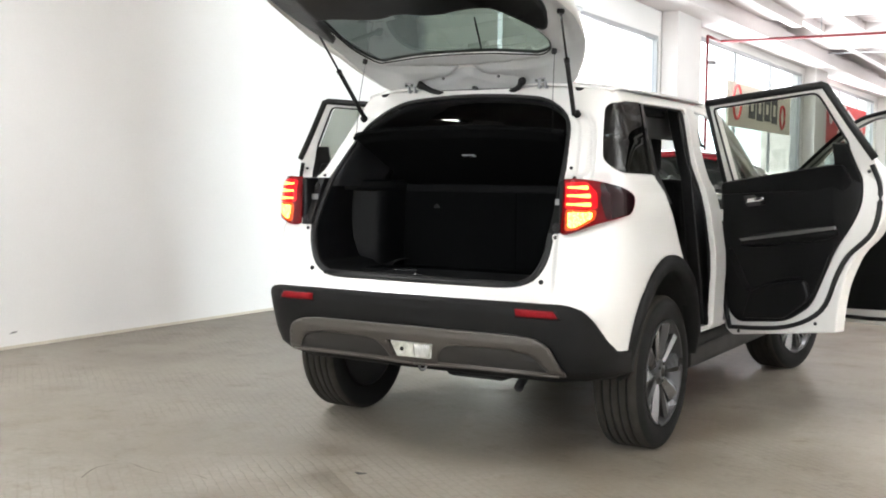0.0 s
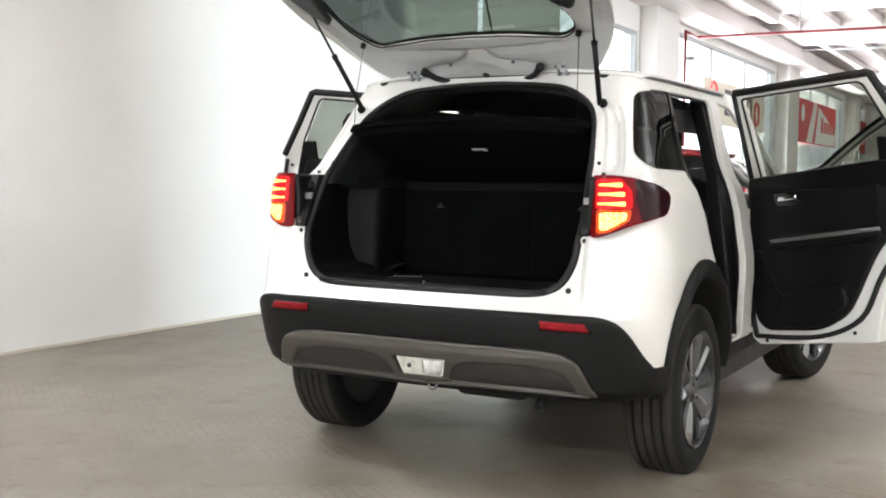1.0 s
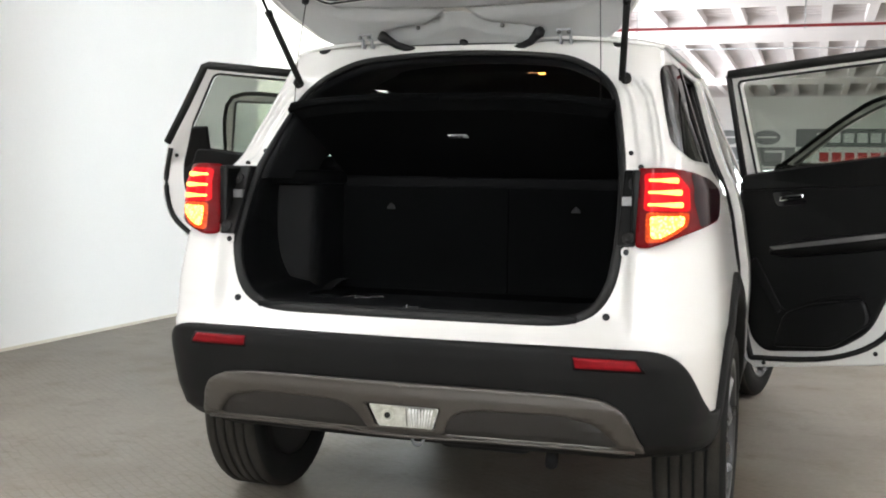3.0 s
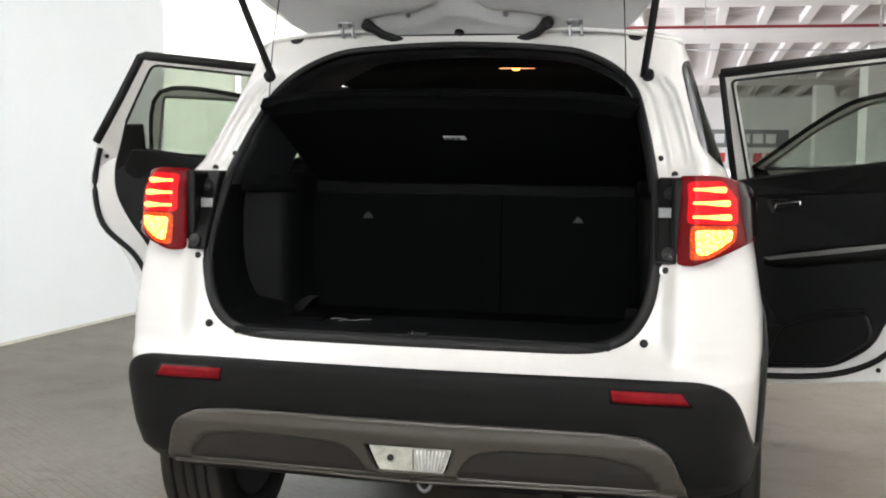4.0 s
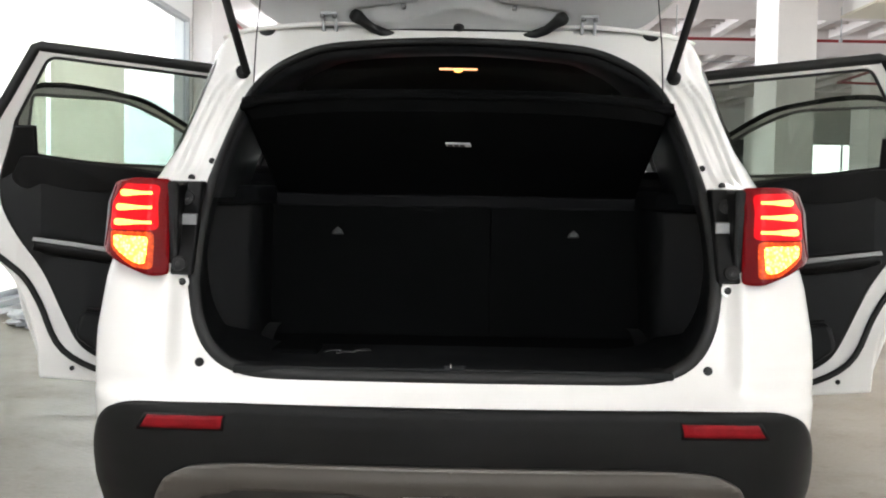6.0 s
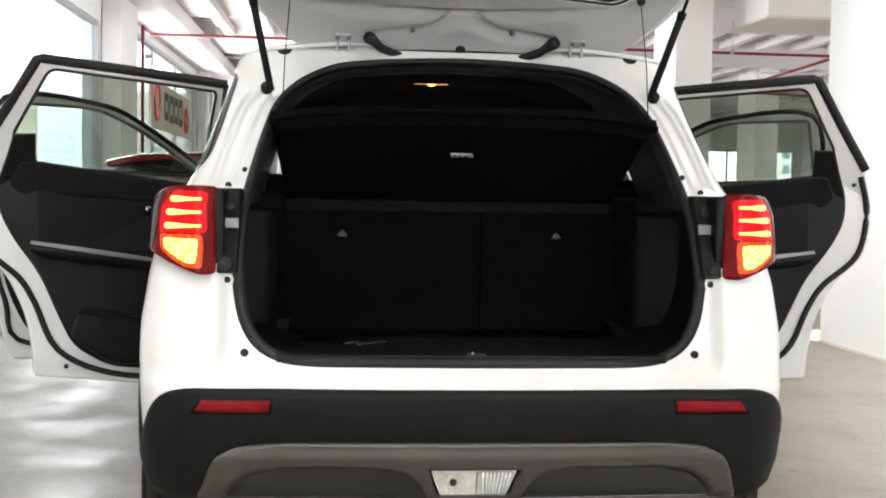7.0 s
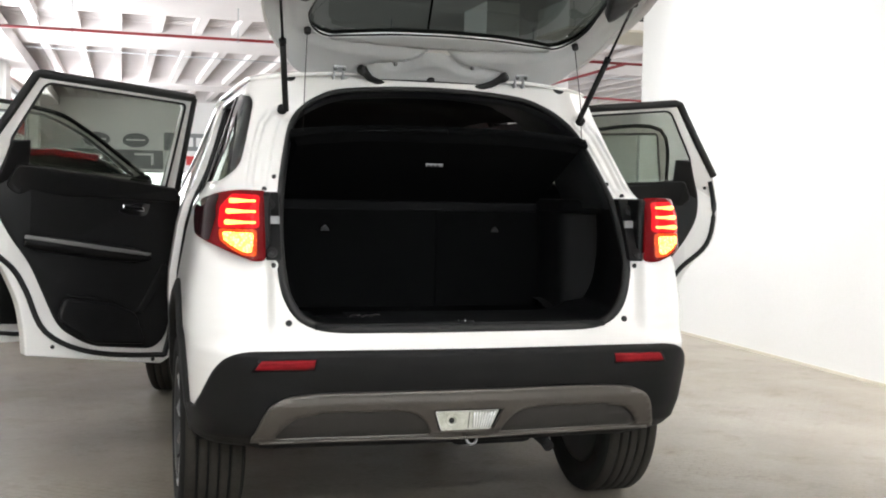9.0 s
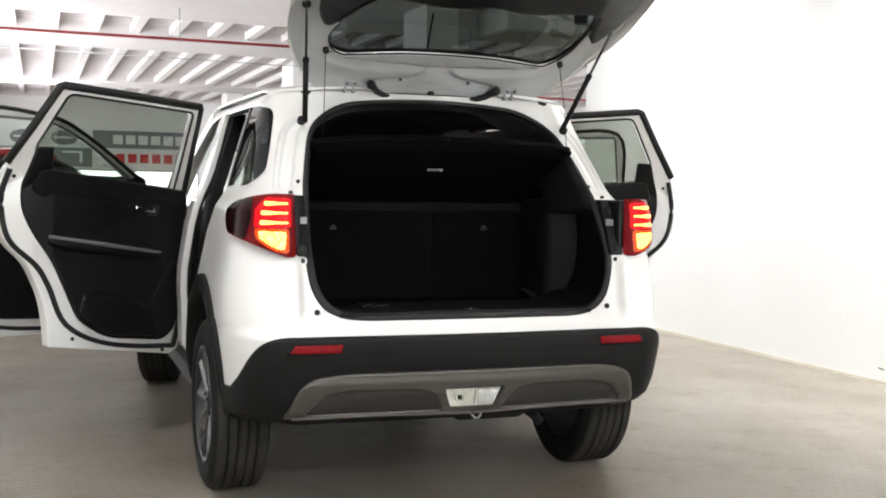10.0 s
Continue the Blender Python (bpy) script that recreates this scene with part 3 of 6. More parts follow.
# columns in three rows
COLY = ((14.15, 15.4), (24.6, 25.9), (35.1, 36.3))
k = 0
for y0, y1 in COLY:
    for x0, x1 in ((-3.99, -3.70), (4.73, 5.31), (10.0, 10.6)):
        k += 1
        structure(f"column_{k}", boxbm(x0, x1, y0, y1, 0, 4.6, 0.012), COLUMN, "white painted square concrete column", "column")

# ceiling of the hall: deck, flat bands and joists
structure("ceiling_deck", boxbm(-4.25, 18.0, 5.6, 39.9, 4.72, 4.9), DECK, "pale ribbed ceiling deck", "ceiling")
bays = ((6.0, 13.2), (18.1, 20.7), (23.4, 32.3), (34.4, 39.5))
for i, (y0, y1) in enumerate(((5.6, 6.0), (13.2, 18.1), (20.7, 23.4), (32.3, 34.4), (39.5, 40.0))):
    structure(f"ceiling_band_{i + 1}", boxbm(-4.0, 23.8, y0, y1, 4.36, 4.72, 0.01), CEILPAINT, "wide white concrete band across the ceiling", "ceiling")
bm = bmesh.new()
for y0, y1 in bays:
    x = -3.6
    while x < 23:
        box(bm, x - 0.09, x + 0.09, y0, y1, 4.40, 4.715)
        x += 0.81
structure("ceiling_joists", bm, CEILPAINT, "white concrete joists under the deck", "ceiling")
bm = bmesh.new()
for y0, y1 in bays:
    n = max(2, round((y1 - y0) / 0.36))
    for j in range(1, n):
        yy = y0 + (y1 - y0) * j / n
        box(bm, -3.6, 23.0, yy - 0.03, yy + 0.03, 4.54, 4.71)
structure("ceiling_ribs", bm, CEILPAINT, "thin cross ribs between the ceiling joists", "ceiling")
structure("beam_west", boxbm(-3.99, -3.25, 6.21, 39.5, 4.05, 4.36, 0.02), CEILPAINT, "white edge beam along the facade", "beam")
structure("beam_west_slender", boxbm(-2.75, -2.55, 5.7, 18.0, 4.18, 4.36, 0.01), CEILPAINT, "slender white beam under the ceiling", "beam")

# roller blinds on the near window, with a bright slit between them
for y0, y1 in ((5.75, 8.23), (8.36, 10.72)):
    bl = thing("roller_blind", FX + 0.02, (y0 + y1) / 2, 0.2, "white translucent roller blind, drawn down", "blind", "blinds on the near window")
    part("cloth", boxbm(FX + 0.020, FX + 0.023, y0, y1, 0.20, 3.60), BLINDCLOTH, bl)
    part("roller", tube([(FX + 0.03, y0, 3.63), (FX + 0.03, y1, 3.63)], 0.03, 12), FRAMEGREY, bl)
    part("bottom_bar", boxbm(FX + 0.012, FX + 0.032, y0, y1, 0.185, 0.205, 0.004), FRAMEGREY, bl)

# far wall of the hall and the right facade
structure("wall_north", plate([(-9, 0), (24, 0), (24, 4.8), (-9, 4.8)], [[(-2.8, .35), (4.4, .35), (4.4, 1.72), (-2.8, 1.72)], [(6.4, .35), (12.6, .35), (12.6, 1.80), (6.4, 1.80)], [(13.2, .8), (17.3, .8), (17.3, 3.1), (13.2, 3.1)]],
                              lambda u, v, w: (u, 39.6 + w, v), 0.3), WALLPAINT, "white far wall of the hall with low shop windows", "wall")
for i, (x0, x1, z0, z1) in enumerate(((-2.8, 4.4, .35, 1.72), (6.4, 12.6, .35, 1.80), (13.2, 17.3, .8, 3.1))):
    w = thing(f"window_{i + 5}", (x0 + x1) / 2, 39.6, z0, "low wide shop window in a grey frame", "window", kind="structure")
    part("window_frame", plate([(x0, z0), (x1, z0), (x1, z1), (x0, z1)], [[(x0 + .06, z0 + .06), (x1 - .06, z0 + .06), (x1 - .06, z1 - .06), (x0 + .06, z1 - .06)]], lambda u, v, ww: (u, 39.62 + ww, v), .08), FRAMEGREY, w)
    for k in range(3):
        xa, xb = x0 + .06 + (x1 - x0 - .12) * k / 3, x0 + .06 + (x1 - x0 - .12) * (k + 1) / 3
        g = part("pane", boxbm(xa, xb, 39.655, 39.662, z0 + .06, z1 - .06), SHOPGLASS, w)
        g.visible_shadow = False
        if k:
            part("mullion", boxbm(xa - .03, xa + .03, 39.63, 39.69, z0 + .06, z1 - .06, .004), FRAMEGREY, w)
EX = 17.6
wr = [(9.8, 13.0, 0.8, 3.6), (16.0, 24.2, 0.7, 3.4), (26.4, 34.6, 0.7, 3.4)]
structure("wall_facade_east", plate([(-9, 0), (39.6, 0), (39.6, 4.8), (-9, 4.8)], [[(a, c), (b, c), (b, d), (a, d)] for a, b, c, d in wr],
                                    lambda u, v, w: (EX + w, u, v), 0.25), WALLPAINT, "white facade with wide window openings", "wall")
for i, (a, b, c, d) in enumerate(wr):
    w = thing(f"window_{i + 8}", EX, (a + b) / 2, c, "wide window in a grey metal frame", "window", kind="structure")
    part("window_frame", plate([(a, c), (b, c), (b, d), (a, d)], [[(a + .06, c + .06), (b - .06, c + .06), (b - .06, d - .06), (a + .06, d - .06)]], lambda u, v, ww: (EX + .05 + ww, u, v), .08), FRAMEGREY, w)
    n = max(1, round((b - a) / 2.7))
    for k in range(n):
        y0, y1 = a + .06 + (b - a - .12) * k / n, a + .06 + (b - a - .12) * (k + 1) / n
        g = part("pane", boxbm(EX + .085, EX + .092, y0, y1, c + .06, d - .06), SHOPGLASS, w)
        g.visible_shadow = False
        if k:
            part("mullion", boxbm(EX + .06, EX + .12, y0 - .03, y0 + .03, c + .06, d - .06, .004), FRAMEGREY, w)

# red sprinkler pipes
sp = thing("sprinkler_pipe", -3.78, 15.65, 0, "red painted fire pipe under the ceiling", "pipe")
part("riser", tube([(-3.66, 15.62, 0.0), (-3.66, 15.62, 3.80)], 0.027, 10), REDPIPE, sp)
part("bend", tube([(-3.66, 15.62, 3.80), (-3.70, 16.50, 3.80)], 0.027, 10), REDPIPE, sp)
part("run", tube([(-3.70, 16.50, 3.80), (2.0, 16.60, 3.80), (8.6, 16.78, 3.80), (17.5, 16.9, 3.80)], 0.027, 10), REDPIPE, sp)
part("branch", tube([(8.55, 16.78, 3.80), (8.9, 23.7, 3.80), (12.1, 24.4, 3.80), (17.5, 24.8, 3.80)], 0.03, 10), REDPIPE, sp)
part("valve", boxbm(-3.62, -3.50, 15.57, 15.67, 3.28, 3.36, .01), FRAMEGREY, sp)
for x in (-1.9, 0.9, 3.7, 6.5):
    part("hanger", tube([(x, 16.6, 3.80), (x, 16.6, 4.37)], 0.010, 6), FRAMEGREY, sp)
    part("clamp", tube([(x - .02, 16.6, 3.80), (x + .02, 16.6, 3.80)], 0.045, 10), FRAMEGREY, sp)
cb = thing("ceiling_cable", -3, 23.6, 4.2, "thin grey cable strung under the ceiling", "cable")
part("wire", tube([(-3.2, 23.5, 4.28), (4, 23.5, 4.20), (12, 23.5, 4.28)], 0.014, 6), FRAMEGREY, cb)

# air unit under the ceiling
du = thing("air_unit", 7.2, 13.9, 3.9, "pale boxy air unit hung under the ceiling", "air unit")
part("casing", boxbm(5.85, 8.9, 13.3, 14.7, 3.90, 4.36, .02), COLUMN, du)
part("side_vent", boxbm(7.1, 7.55, 13.28, 13.31, 4.05, 4.25, .004), SIGNDARK, du)
part("bottom_edge", boxbm(5.83, 8.92, 13.28, 14.72, 3.87, 3.905, .006), SIGNBEIGE, du)

# sign boards on the left facade; lettering as plain bars
def board(name, label, y0, y1, z0, z1, material):
    t_ = thing(name, -3.93, (y0 + y1) / 2, z0, label, "sign", "sign boards")
    part("panel", boxbm(-3.97, -3.93, y0, y1, z0, z1, .004), material, t_)
    return t_


sa = board("sign_board", "beige sign board with dark bars and red rings", 17.9, 23.0, 2.32, 3.22, SIGNBEIGE)
for k, (h0, h1) in enumerate(((.22, .76), (.20, .76), (.22, .76), (.20, .78))):
    y = 19.4 + k * .62
    part("print_bar", plate([(y, 2.32 + h0), (y + .52, 2.32 + h0), (y + .52, 2.32 + h1), (y, 2.32 + h1)], [[(y + .15, 2.32 + h0 + .16), (y + .37, 2.32 + h0 + .16), (y + .37, 2.32 + h1 - .16), (y + .15, 2.32 + h1 - .16)]],
                            lambda u, v, w: (-3.926 - w, u, v), .004), SIGNDARK, sa)
for y, z, r in ((18.5, 2.82, .34), (22.2, 2.70, .26)):
    part("ring", tube([(-3.92, y + r * .8 * math.cos(a), z + r * math.sin(a)) for a in np.linspace(0, 2 * math.pi, 25)[:-1]], .03, 6, True), SIGNRED, sa)
sb2 = board("sign_board", "red and white sign board with plain bars", 26.7, 32.8, 2.25, 3.45, SIGNRED)
part("white_field", plate([(28.2, 2.28), (32.7, 2.28), (32.7, 2.75), (29.6, 3.42), (29.2, 3.42)], [], lambda u, v, w: (-3.926 - w, u, v), .004), SIGNWHITE, sb2)
part("red_stripe", plate([(29.0, 2.28), (29.4, 2.28), (29.9, 3.42), (29.7, 3.42)], [], lambda u, v, w: (-3.920 - w, u, v), .004), SIGNRED, sb2)
part("roundel", disc((-3.926, 27.6, 3.05), (1, 0, 0), .24, .006, 20), SIGNWHITE, sb2)
for k in range(5):
    part("print_bar", plate([(30.3 + k * .48, 2.62), (30.65 + k * .48, 2.62), (30.65 + k * .48, 2.95 + (k == 0) * .1), (30.3 + k * .48, 2.95 + (k == 0) * .1)], [], lambda u, v, w: (-3.920 - w, u, v), .004), SIGNRED, sb2)
sc = board("sign_board", "red sign board with pale bars", 36.5, 39.3, 2.2, 3.35, SIGNRED)
for k in range(5):
    part("print_bar", plate([(36.9 + k * .42, 2.55), (37.2 + k * .42, 2.55), (37.2 + k * .42, 2.95), (36.9 + k * .42, 2.95)], [], lambda u, v, w: (-3.926 - w, u, v), .004), SIGNWHITE, sc)

# row of sign boards on the far wall
def far_board(label, x0, x1, z0, z1, material):
    t_ = thing("wall_sign", (x0 + x1) / 2, 39.57, z0, label, "sign", "sign boards on the far wall")
    part("panel", boxbm(x0, x1, 39.55, 39.59, z0, z1, .004), material, t_)
    return t_


def far_bar(t_, x0, x1, z0, z1, material):
    part("print_bar", boxbm(x0, x1, 39.542, 39.549, z0, z1), material, t_)


f1 = far_board("white wall sign with two grey ovals", -2.83, .45, 2.52, 3.18, SIGNWHITE)
for x in (-1.95, -.55):
    bm = bmesh.new()
    bmesh.ops.create_circle(bm, cap_ends=True, segments=28, radius=1.0, matrix=Matrix.Translation((x, 39.545, 2.86)) @ Matrix.Rotation(radians(90), 4, "X") @ Matrix.Diagonal((.48, .27, 1, 1)))
    solid(part("oval", bm, SIGNGREY, f1), .004)
    far_bar(f1, x - .34, x + .34, 2.84, 2.90, SIGNWHITE)
f2 = far_board("grey wall sign with pale bars", .47, 4.3, 2.52, 3.18, SIGNGREY)
for k in range(6):
    far_bar(f2, 1.2 + k * .46, 1.55 + k * .46, 2.68, 3.02, SIGNWHITE)
f3 = far_board("grey wall sign with a pale bracket", -2.83, .45, 1.80, 2.50, SIGNGREY)
far_bar(f3, -.6, .1, 2.30, 2.38, SIGNWHITE)
far_bar(f3, .0, .1, 1.95, 2.38, SIGNWHITE)
far_bar(f3, -1.6, -.9, 1.98, 2.04, SIGNWHITE)
f4 = far_board("white wall sign with red slanted bars", .47, 4.3, 1.80, 2.50, SIGNWHITE)
for k in range(6):
    far_bar(f4, 1.3 + k * .44, 1.62 + k * .44, 1.98, 2.32, SIGNRED)
f5 = far_board("dark wall board with faint grey shapes", 8.2, 13.0, 1.95, 3.20, SIGNDARK)
for x, z in ((9.1, 2.5), (10.6, 2.35), (12.0, 2.6)):
    far_bar(f5, x, x + .7, z, z + .25, SIGNGREY)

# wrapping left on the floor by the window
for k, (x, y, sx, sy) in enumerate(((-3.30, 6.45, .30, .18), (-3.05, 6.75, .22, .15), (-3.45, 6.9, .25, .2))):
    w = thing("plastic_wrapping", x, y, 0, "crumpled pale plastic wrapping lying on the floor", "wrapping", "wrapping by the window")
    bm = bmesh.new()
    bmesh.ops.create_icosphere(bm, subdivisions=4, radius=1.0)
    for v in bm.verts:
        nz = noise.noise(v.co * 2.6 + Vector((k * 5, 0, 0))) * .5 + noise.noise(v.co * 6 + Vector((k, 3, 0))) * .22
        v.co = Vector((x + v.co.x * sx * (1 + nz), y + v.co.y * sy * (1 + nz), max(0.0, .05 + v.co.z * .09 * (1 + nz * 1.4))))
    part("sheet", bm, WHITEGOODS, w)

# outside: ground, hills and buildings
structure("ground", boxbm(-1500, 1500, -1500, 1500, -4.2, -4.0), OUTGROUND, "pale ground outside, below the hall's floor", "ground")
verts, faces = [], []
n = 90
for i in range(n):
    a = radians(95 + 120 * i / (n - 1))
    r = 520
    h = 22 + 26 * (noise.noise(Vector((i * .11, 3.1, 0))) + 1) + 10 * noise.noise(Vector((i * .37, 7.7, 0)))
    c, s_ = math.cos(a), math.sin(a)
    verts += [(c * r, s_ * r, -4.0), (c * (r + 60), s_ * (r + 60), h * .55), (c * (r + 150), s_ * (r + 150), h)]
for i in range(n - 1):
    for j in range(2):
        faces.append((i * 3 + j, i * 3 + 3 + j, i * 3 + 4 + j, i * 3 + 1 + j))
structure("backdrop", mesh_of("hills", verts, faces), HILLS, "distant blue-green hills, daylight and haze put in as glow", "hills")
# glowing ring added behind the hills, in place of bright low sky
verts, faces = [], []
for i in range(72):
    a = radians(5 * i)
    verts += [(math.cos(a) * 820, math.sin(a) * 820, -4.0), (math.cos(a) * 860, math.sin(a) * 860, 300.0)]
    faces.append((2 * i, 2 * ((i + 1) % 72), 2 * ((i + 1) % 72) + 1, 2 * i + 1))
structure("backdrop_glow", mesh_of("haze", verts, faces), HAZE, "added glowing white ring standing for bright low sky", "sky")
for k, (x, y, w_, d_, h) in enumerate(((46, 14, 16, 14, 11), (52, 38, 18, 16, 14), (48, -8, 14, 12, 9))):
    hb = thing("office_building", x, y, -4, "pale office building with rows of blue-grey windows", "building", "buildings outside")
    part("wall", boxbm(x - w_ / 2, x + w_ / 2, y - d_ / 2, y + d_ / 2, -4, h - 4, .05), OUTWALL, hb)
    part("roof", boxbm(x - w_ / 2 - .3, x + w_ / 2 + .3, y - d_ / 2 - .3, y + d_ / 2 + .3, h - 4, h - 3.6, .03), OUTWALL, hb)
    for fl in range(int(h // 3)):
        for j in range(5):
            yy = y - d_ / 2 + d_ * (j + .5) / 5
            part("window", boxbm(x - w_ / 2 - .06, x - w_ / 2 + .1, yy - .9, yy + .9, -4 + fl * 3 + 1.0, -4 + fl * 3 + 2.5, .02), OUTPANE, hb)

hb = thing("office_block", 97, 226, -4, "white office block with rows of blue-green windows", "building", "buildings outside")
part("wall", boxbm(89, 105, 220, 232, -4, 16, .05), OUTWHITE, hb)
part("roof", boxbm(88.6, 105.4, 219.6, 232.4, 16, 16.5, .05), OUTWHITE, hb)
for fl in range(6):
    for j in range(6):
        part("window", boxbm(90.2 + j * 2.5, 91.6 + j * 2.5, 219.9, 220.1, -2.6 + fl * 3.1, -.9 + fl * 3.1, .02), OUTPANE, hb)

# ---------------------------------------------------------------- the white car
CAR = thing("white_suv", 0, 1.9, 0, "white compact SUV with tailgate and all doors open, hazard lamps lit", "car")

# plan and profile of the body shell
def lamp_y(z):
    return 0.090 + 0.10 * (z - .93)



WZ = (.20, .35, .45, .60, .665, .69, .80, 1.0, 1.10, 1.16, 1.33, 1.45, 1.50, 1.54, 1.57, 1.60)
WX = (.82, .862, .878, .882, .884, .888, .884, .853, .826, .79, .725, .687, .669, .650, .620, .56)
RZ = (.30, .45, .60, .655, .690, .737, .92, 1.15, 1.29, 1.434, 1.53, 1.60)
RY = (.22, .09, .040, .038, .074, .105, .138, .255, .37, .495, .575, .63)
YE, A0, CORN = 0.75, 0.50, 0.42


def step(a, b, x):
    u = min(1, max(0, (x - a) / (b - a)))
    return u * u * (3 - 2 * u)


def half_width(z):
    return float(np.interp(z, WZ, WX))


def rear_y(z):
    return float(np.interp(z, RZ, RY))


def bend(z):
    """How square the rear corner is at this height."""
    return 2.8 + 1.5 * (1 - step(0.90, 1.18, z))


def shell(s, z, proud=0.0, ry=None):
    """The body's skin: s runs from the tail's middle over the corner and along the side, where y = s - (A0 + CORN) + YE."""
    W, R = half_width(z) + proud, (ry(z) if ry else rear_y(z)) - proud
    if ry is lamp_y:
        W += 0.030 * min(1, max(0, (z - 1.0) / .15))
        recess = 0.040
    else:
        recess = 0.0
    fw = 1 - 0.055 * step(2.6, 4.0, s - A0 - CORN + YE)
    if s <= A0:
        x, y = s, R + 0.02 * (s / A0) ** 2
    elif s <= A0 + CORN:
        f = (s - A0) / CORN * math.pi / 2
        e = 2 / (bend(z) if ry is not lamp_y else 4.8)
        X, Y = math.sin(f) ** e, max(0.0, math.cos(f)) ** e
        x, y = A0 + (W - A0) * X, R + 0.02 + (YE - R - 0.02) * (1 - Y)
    else:
        x, y = W * fw, s - A0 - CORN + YE
    if recess:
        y += recess * (1 - step(0.635, 0.70, x))
    if ry is None and z > 0.66:
        y -= 0.035 * step(0.615, 0.66, x) * step(0.66, 0.75, z) * (1 - step(0.5, 0.8, y)) * (1 - step(1.12, 1.20, z))
        q = x - float(np.interp(z, (1.06, 1.13, 1.22, 1.315, 1.385, 1.435, 1.475), (.608, .598, .580, .556, .532, .495, .44)))
        g = step(1.14, 1.19, z) * (1 - step(1.40, 1.46, z)) * step(.004, .010, q)
        y += g * (0.022 * (1 - step(.100, .106, q)) + 0.018 * step(.052, .057, q) * (1 - step(.078, .083, q)) + 0.010 * step(.020, .025, q) * (1 - step(.034, .039, q)))
    return (x, y, z)


def s_of_y(y, z, proud=0.0, ry=None):
    if y >= YE:
        return A0 + CORN + y - YE
    lo, hi = A0, A0 + CORN
    for _ in range(40):
        m = (lo + hi) / 2
        if shell(m, z, proud, ry)[1] < y:
            lo = m
        else:
            hi = m
    return lo


def s_of_x(x, z):
    if x <= A0:
        return x
    lo, hi = A0, A0 + CORN
    for _ in range(40):
        m = (lo + hi) / 2
        if shell(m, z)[0] < x:
            lo = m
        else:
            hi = m
    return lo


def side_loop(pts):
    return [(s_of_y(y, z), z) for y, z in pts]


# outline of the tail opening, as (x, z)
TAIL = [(0, .716), (.25, .716), (.43, .717), (.512, .732), (.564, .770), (.595, .832), (.608, .90), (.612, .98), (.608, 1.06), (.598, 1.13),
        (.580, 1.22), (.556, 1.315), (.532, 1.385), (.495, 1.435), (.44, 1.475), (.36, 1.508), (.25, 1.522), (.12, 1.530), (0, 1.533)]
TAILC = [tuple(p) for p in smooth_line(TAIL, 4)]
tail_hole = [(-0.1, .716)] + [(s_of_x(x, z), z) for x, z in TAILC] + [(-0.1, 1.533)]
# rear wheel arch, door openings and quarter window, as (y, z)
ARCH_C, ARCH_R = (0.80, 0.375), (0.452, 0.448)
arch = [(ARCH_C[0] + ARCH_R[0] * math.cos(math.pi * k / 40), ARCH_C[1] + ARCH_R[1] * math.sin(math.pi * k / 40)) for k in range(41)]
arch_hole = side_loop([(1.24, 0.1)] + arch + [(0.36, 0.1)])
rear_door = rounded([(1.46, .43), (1.46, 1.0), (1.49, 1.21), (1.60, 1.515), (0.98, 1.512), (0.84, 1.17), (0.90, 1.02), (0.97, .78), (1.16, .60), (1.24, .43)],
                    [.06, .3, .2, .05, .04, .02, .1, .1, .1, .05])
front_door = rounded([(2.62, .42), (2.66, .8), (2.62, 1.08), (2.40, 1.26), (1.98, 1.50), (1.70, 1.515), (1.60, 1.21), (1.60, .42)], [.08, .2, .1, .2, .1, .05, .1, .06])
quarter = rounded([(0.605, 1.487), (0.96, 1.512), (0.82, 1.178), (0.50, 1.182), (0.43, 1.228)], [.05, .01, .01, .05, .05])
front_arch = [(3.255 + 0.43 * math.cos(math.pi * k / 30), 0.375 + 0.43 * math.sin(math.pi * k / 30)) for k in range(31)]
front_hole = side_loop([(3.685, 0.1)] + front_arch + [(2.825, 0.1)])
SMAX = A0 + CORN + 4.0 - YE
low = [(0, .60), (A0, .60), (s_of_x(.70, .60), .60), (s_of_x(.78, .56), .56)] + side_loop([(0.16, .50), (0.20, .46), (0.26, .43), (0.33, .42), (0.42, .44), (1.3, .425), (2.6, .415), (4.0, .43)])
keep = low + [(SMAX, 1.05), (s_of_y(3.2, 1.0), 1.05), (s_of_y(2.75, 1.12), 1.12), (s_of_y(1.95, 1.555), 1.555), (s_of_y(0.9, 1.555), 1.555), (0, 1.572)]
keep[-1:] = [(s_of_x(.56, 1.565), 1.565), (s_of_x(.5, 1.57), 1.57), (0, 1.572)]
corner_s = np.concatenate([np.linspace(A0, A0 + CORN, 3000), A0 + CORN - np.geomspace(1e-9, 1e-4, 200)])
corner_s.sort()
corner_p = np.array([shell(s, .8)[:2] for s in corner_s])
corner_l = np.concatenate([[0], np.cumsum(np.hypot(*np.diff(corner_p, axis=0).T))])


def s_to_l(s):
    """Length along the skin for a place s; even steps in it stay even round the corner."""
    if s <= A0:
        return s
    if s >= A0 + CORN:
        return A0 + corner_l[-1] + s - A0 - CORN
    return A0 + float(np.interp(s, corner_s, corner_l))


def l_to_s(l):
    if l <= A0:
        return l
    if l >= A0 + corner_l[-1]:
        return A0 + CORN + l - A0 - corner_l[-1]
    return float(np.interp(l - A0, corner_l, corner_s))


def in_l(loop):
    return [(s_to_l(s), z) for s, z in loop]


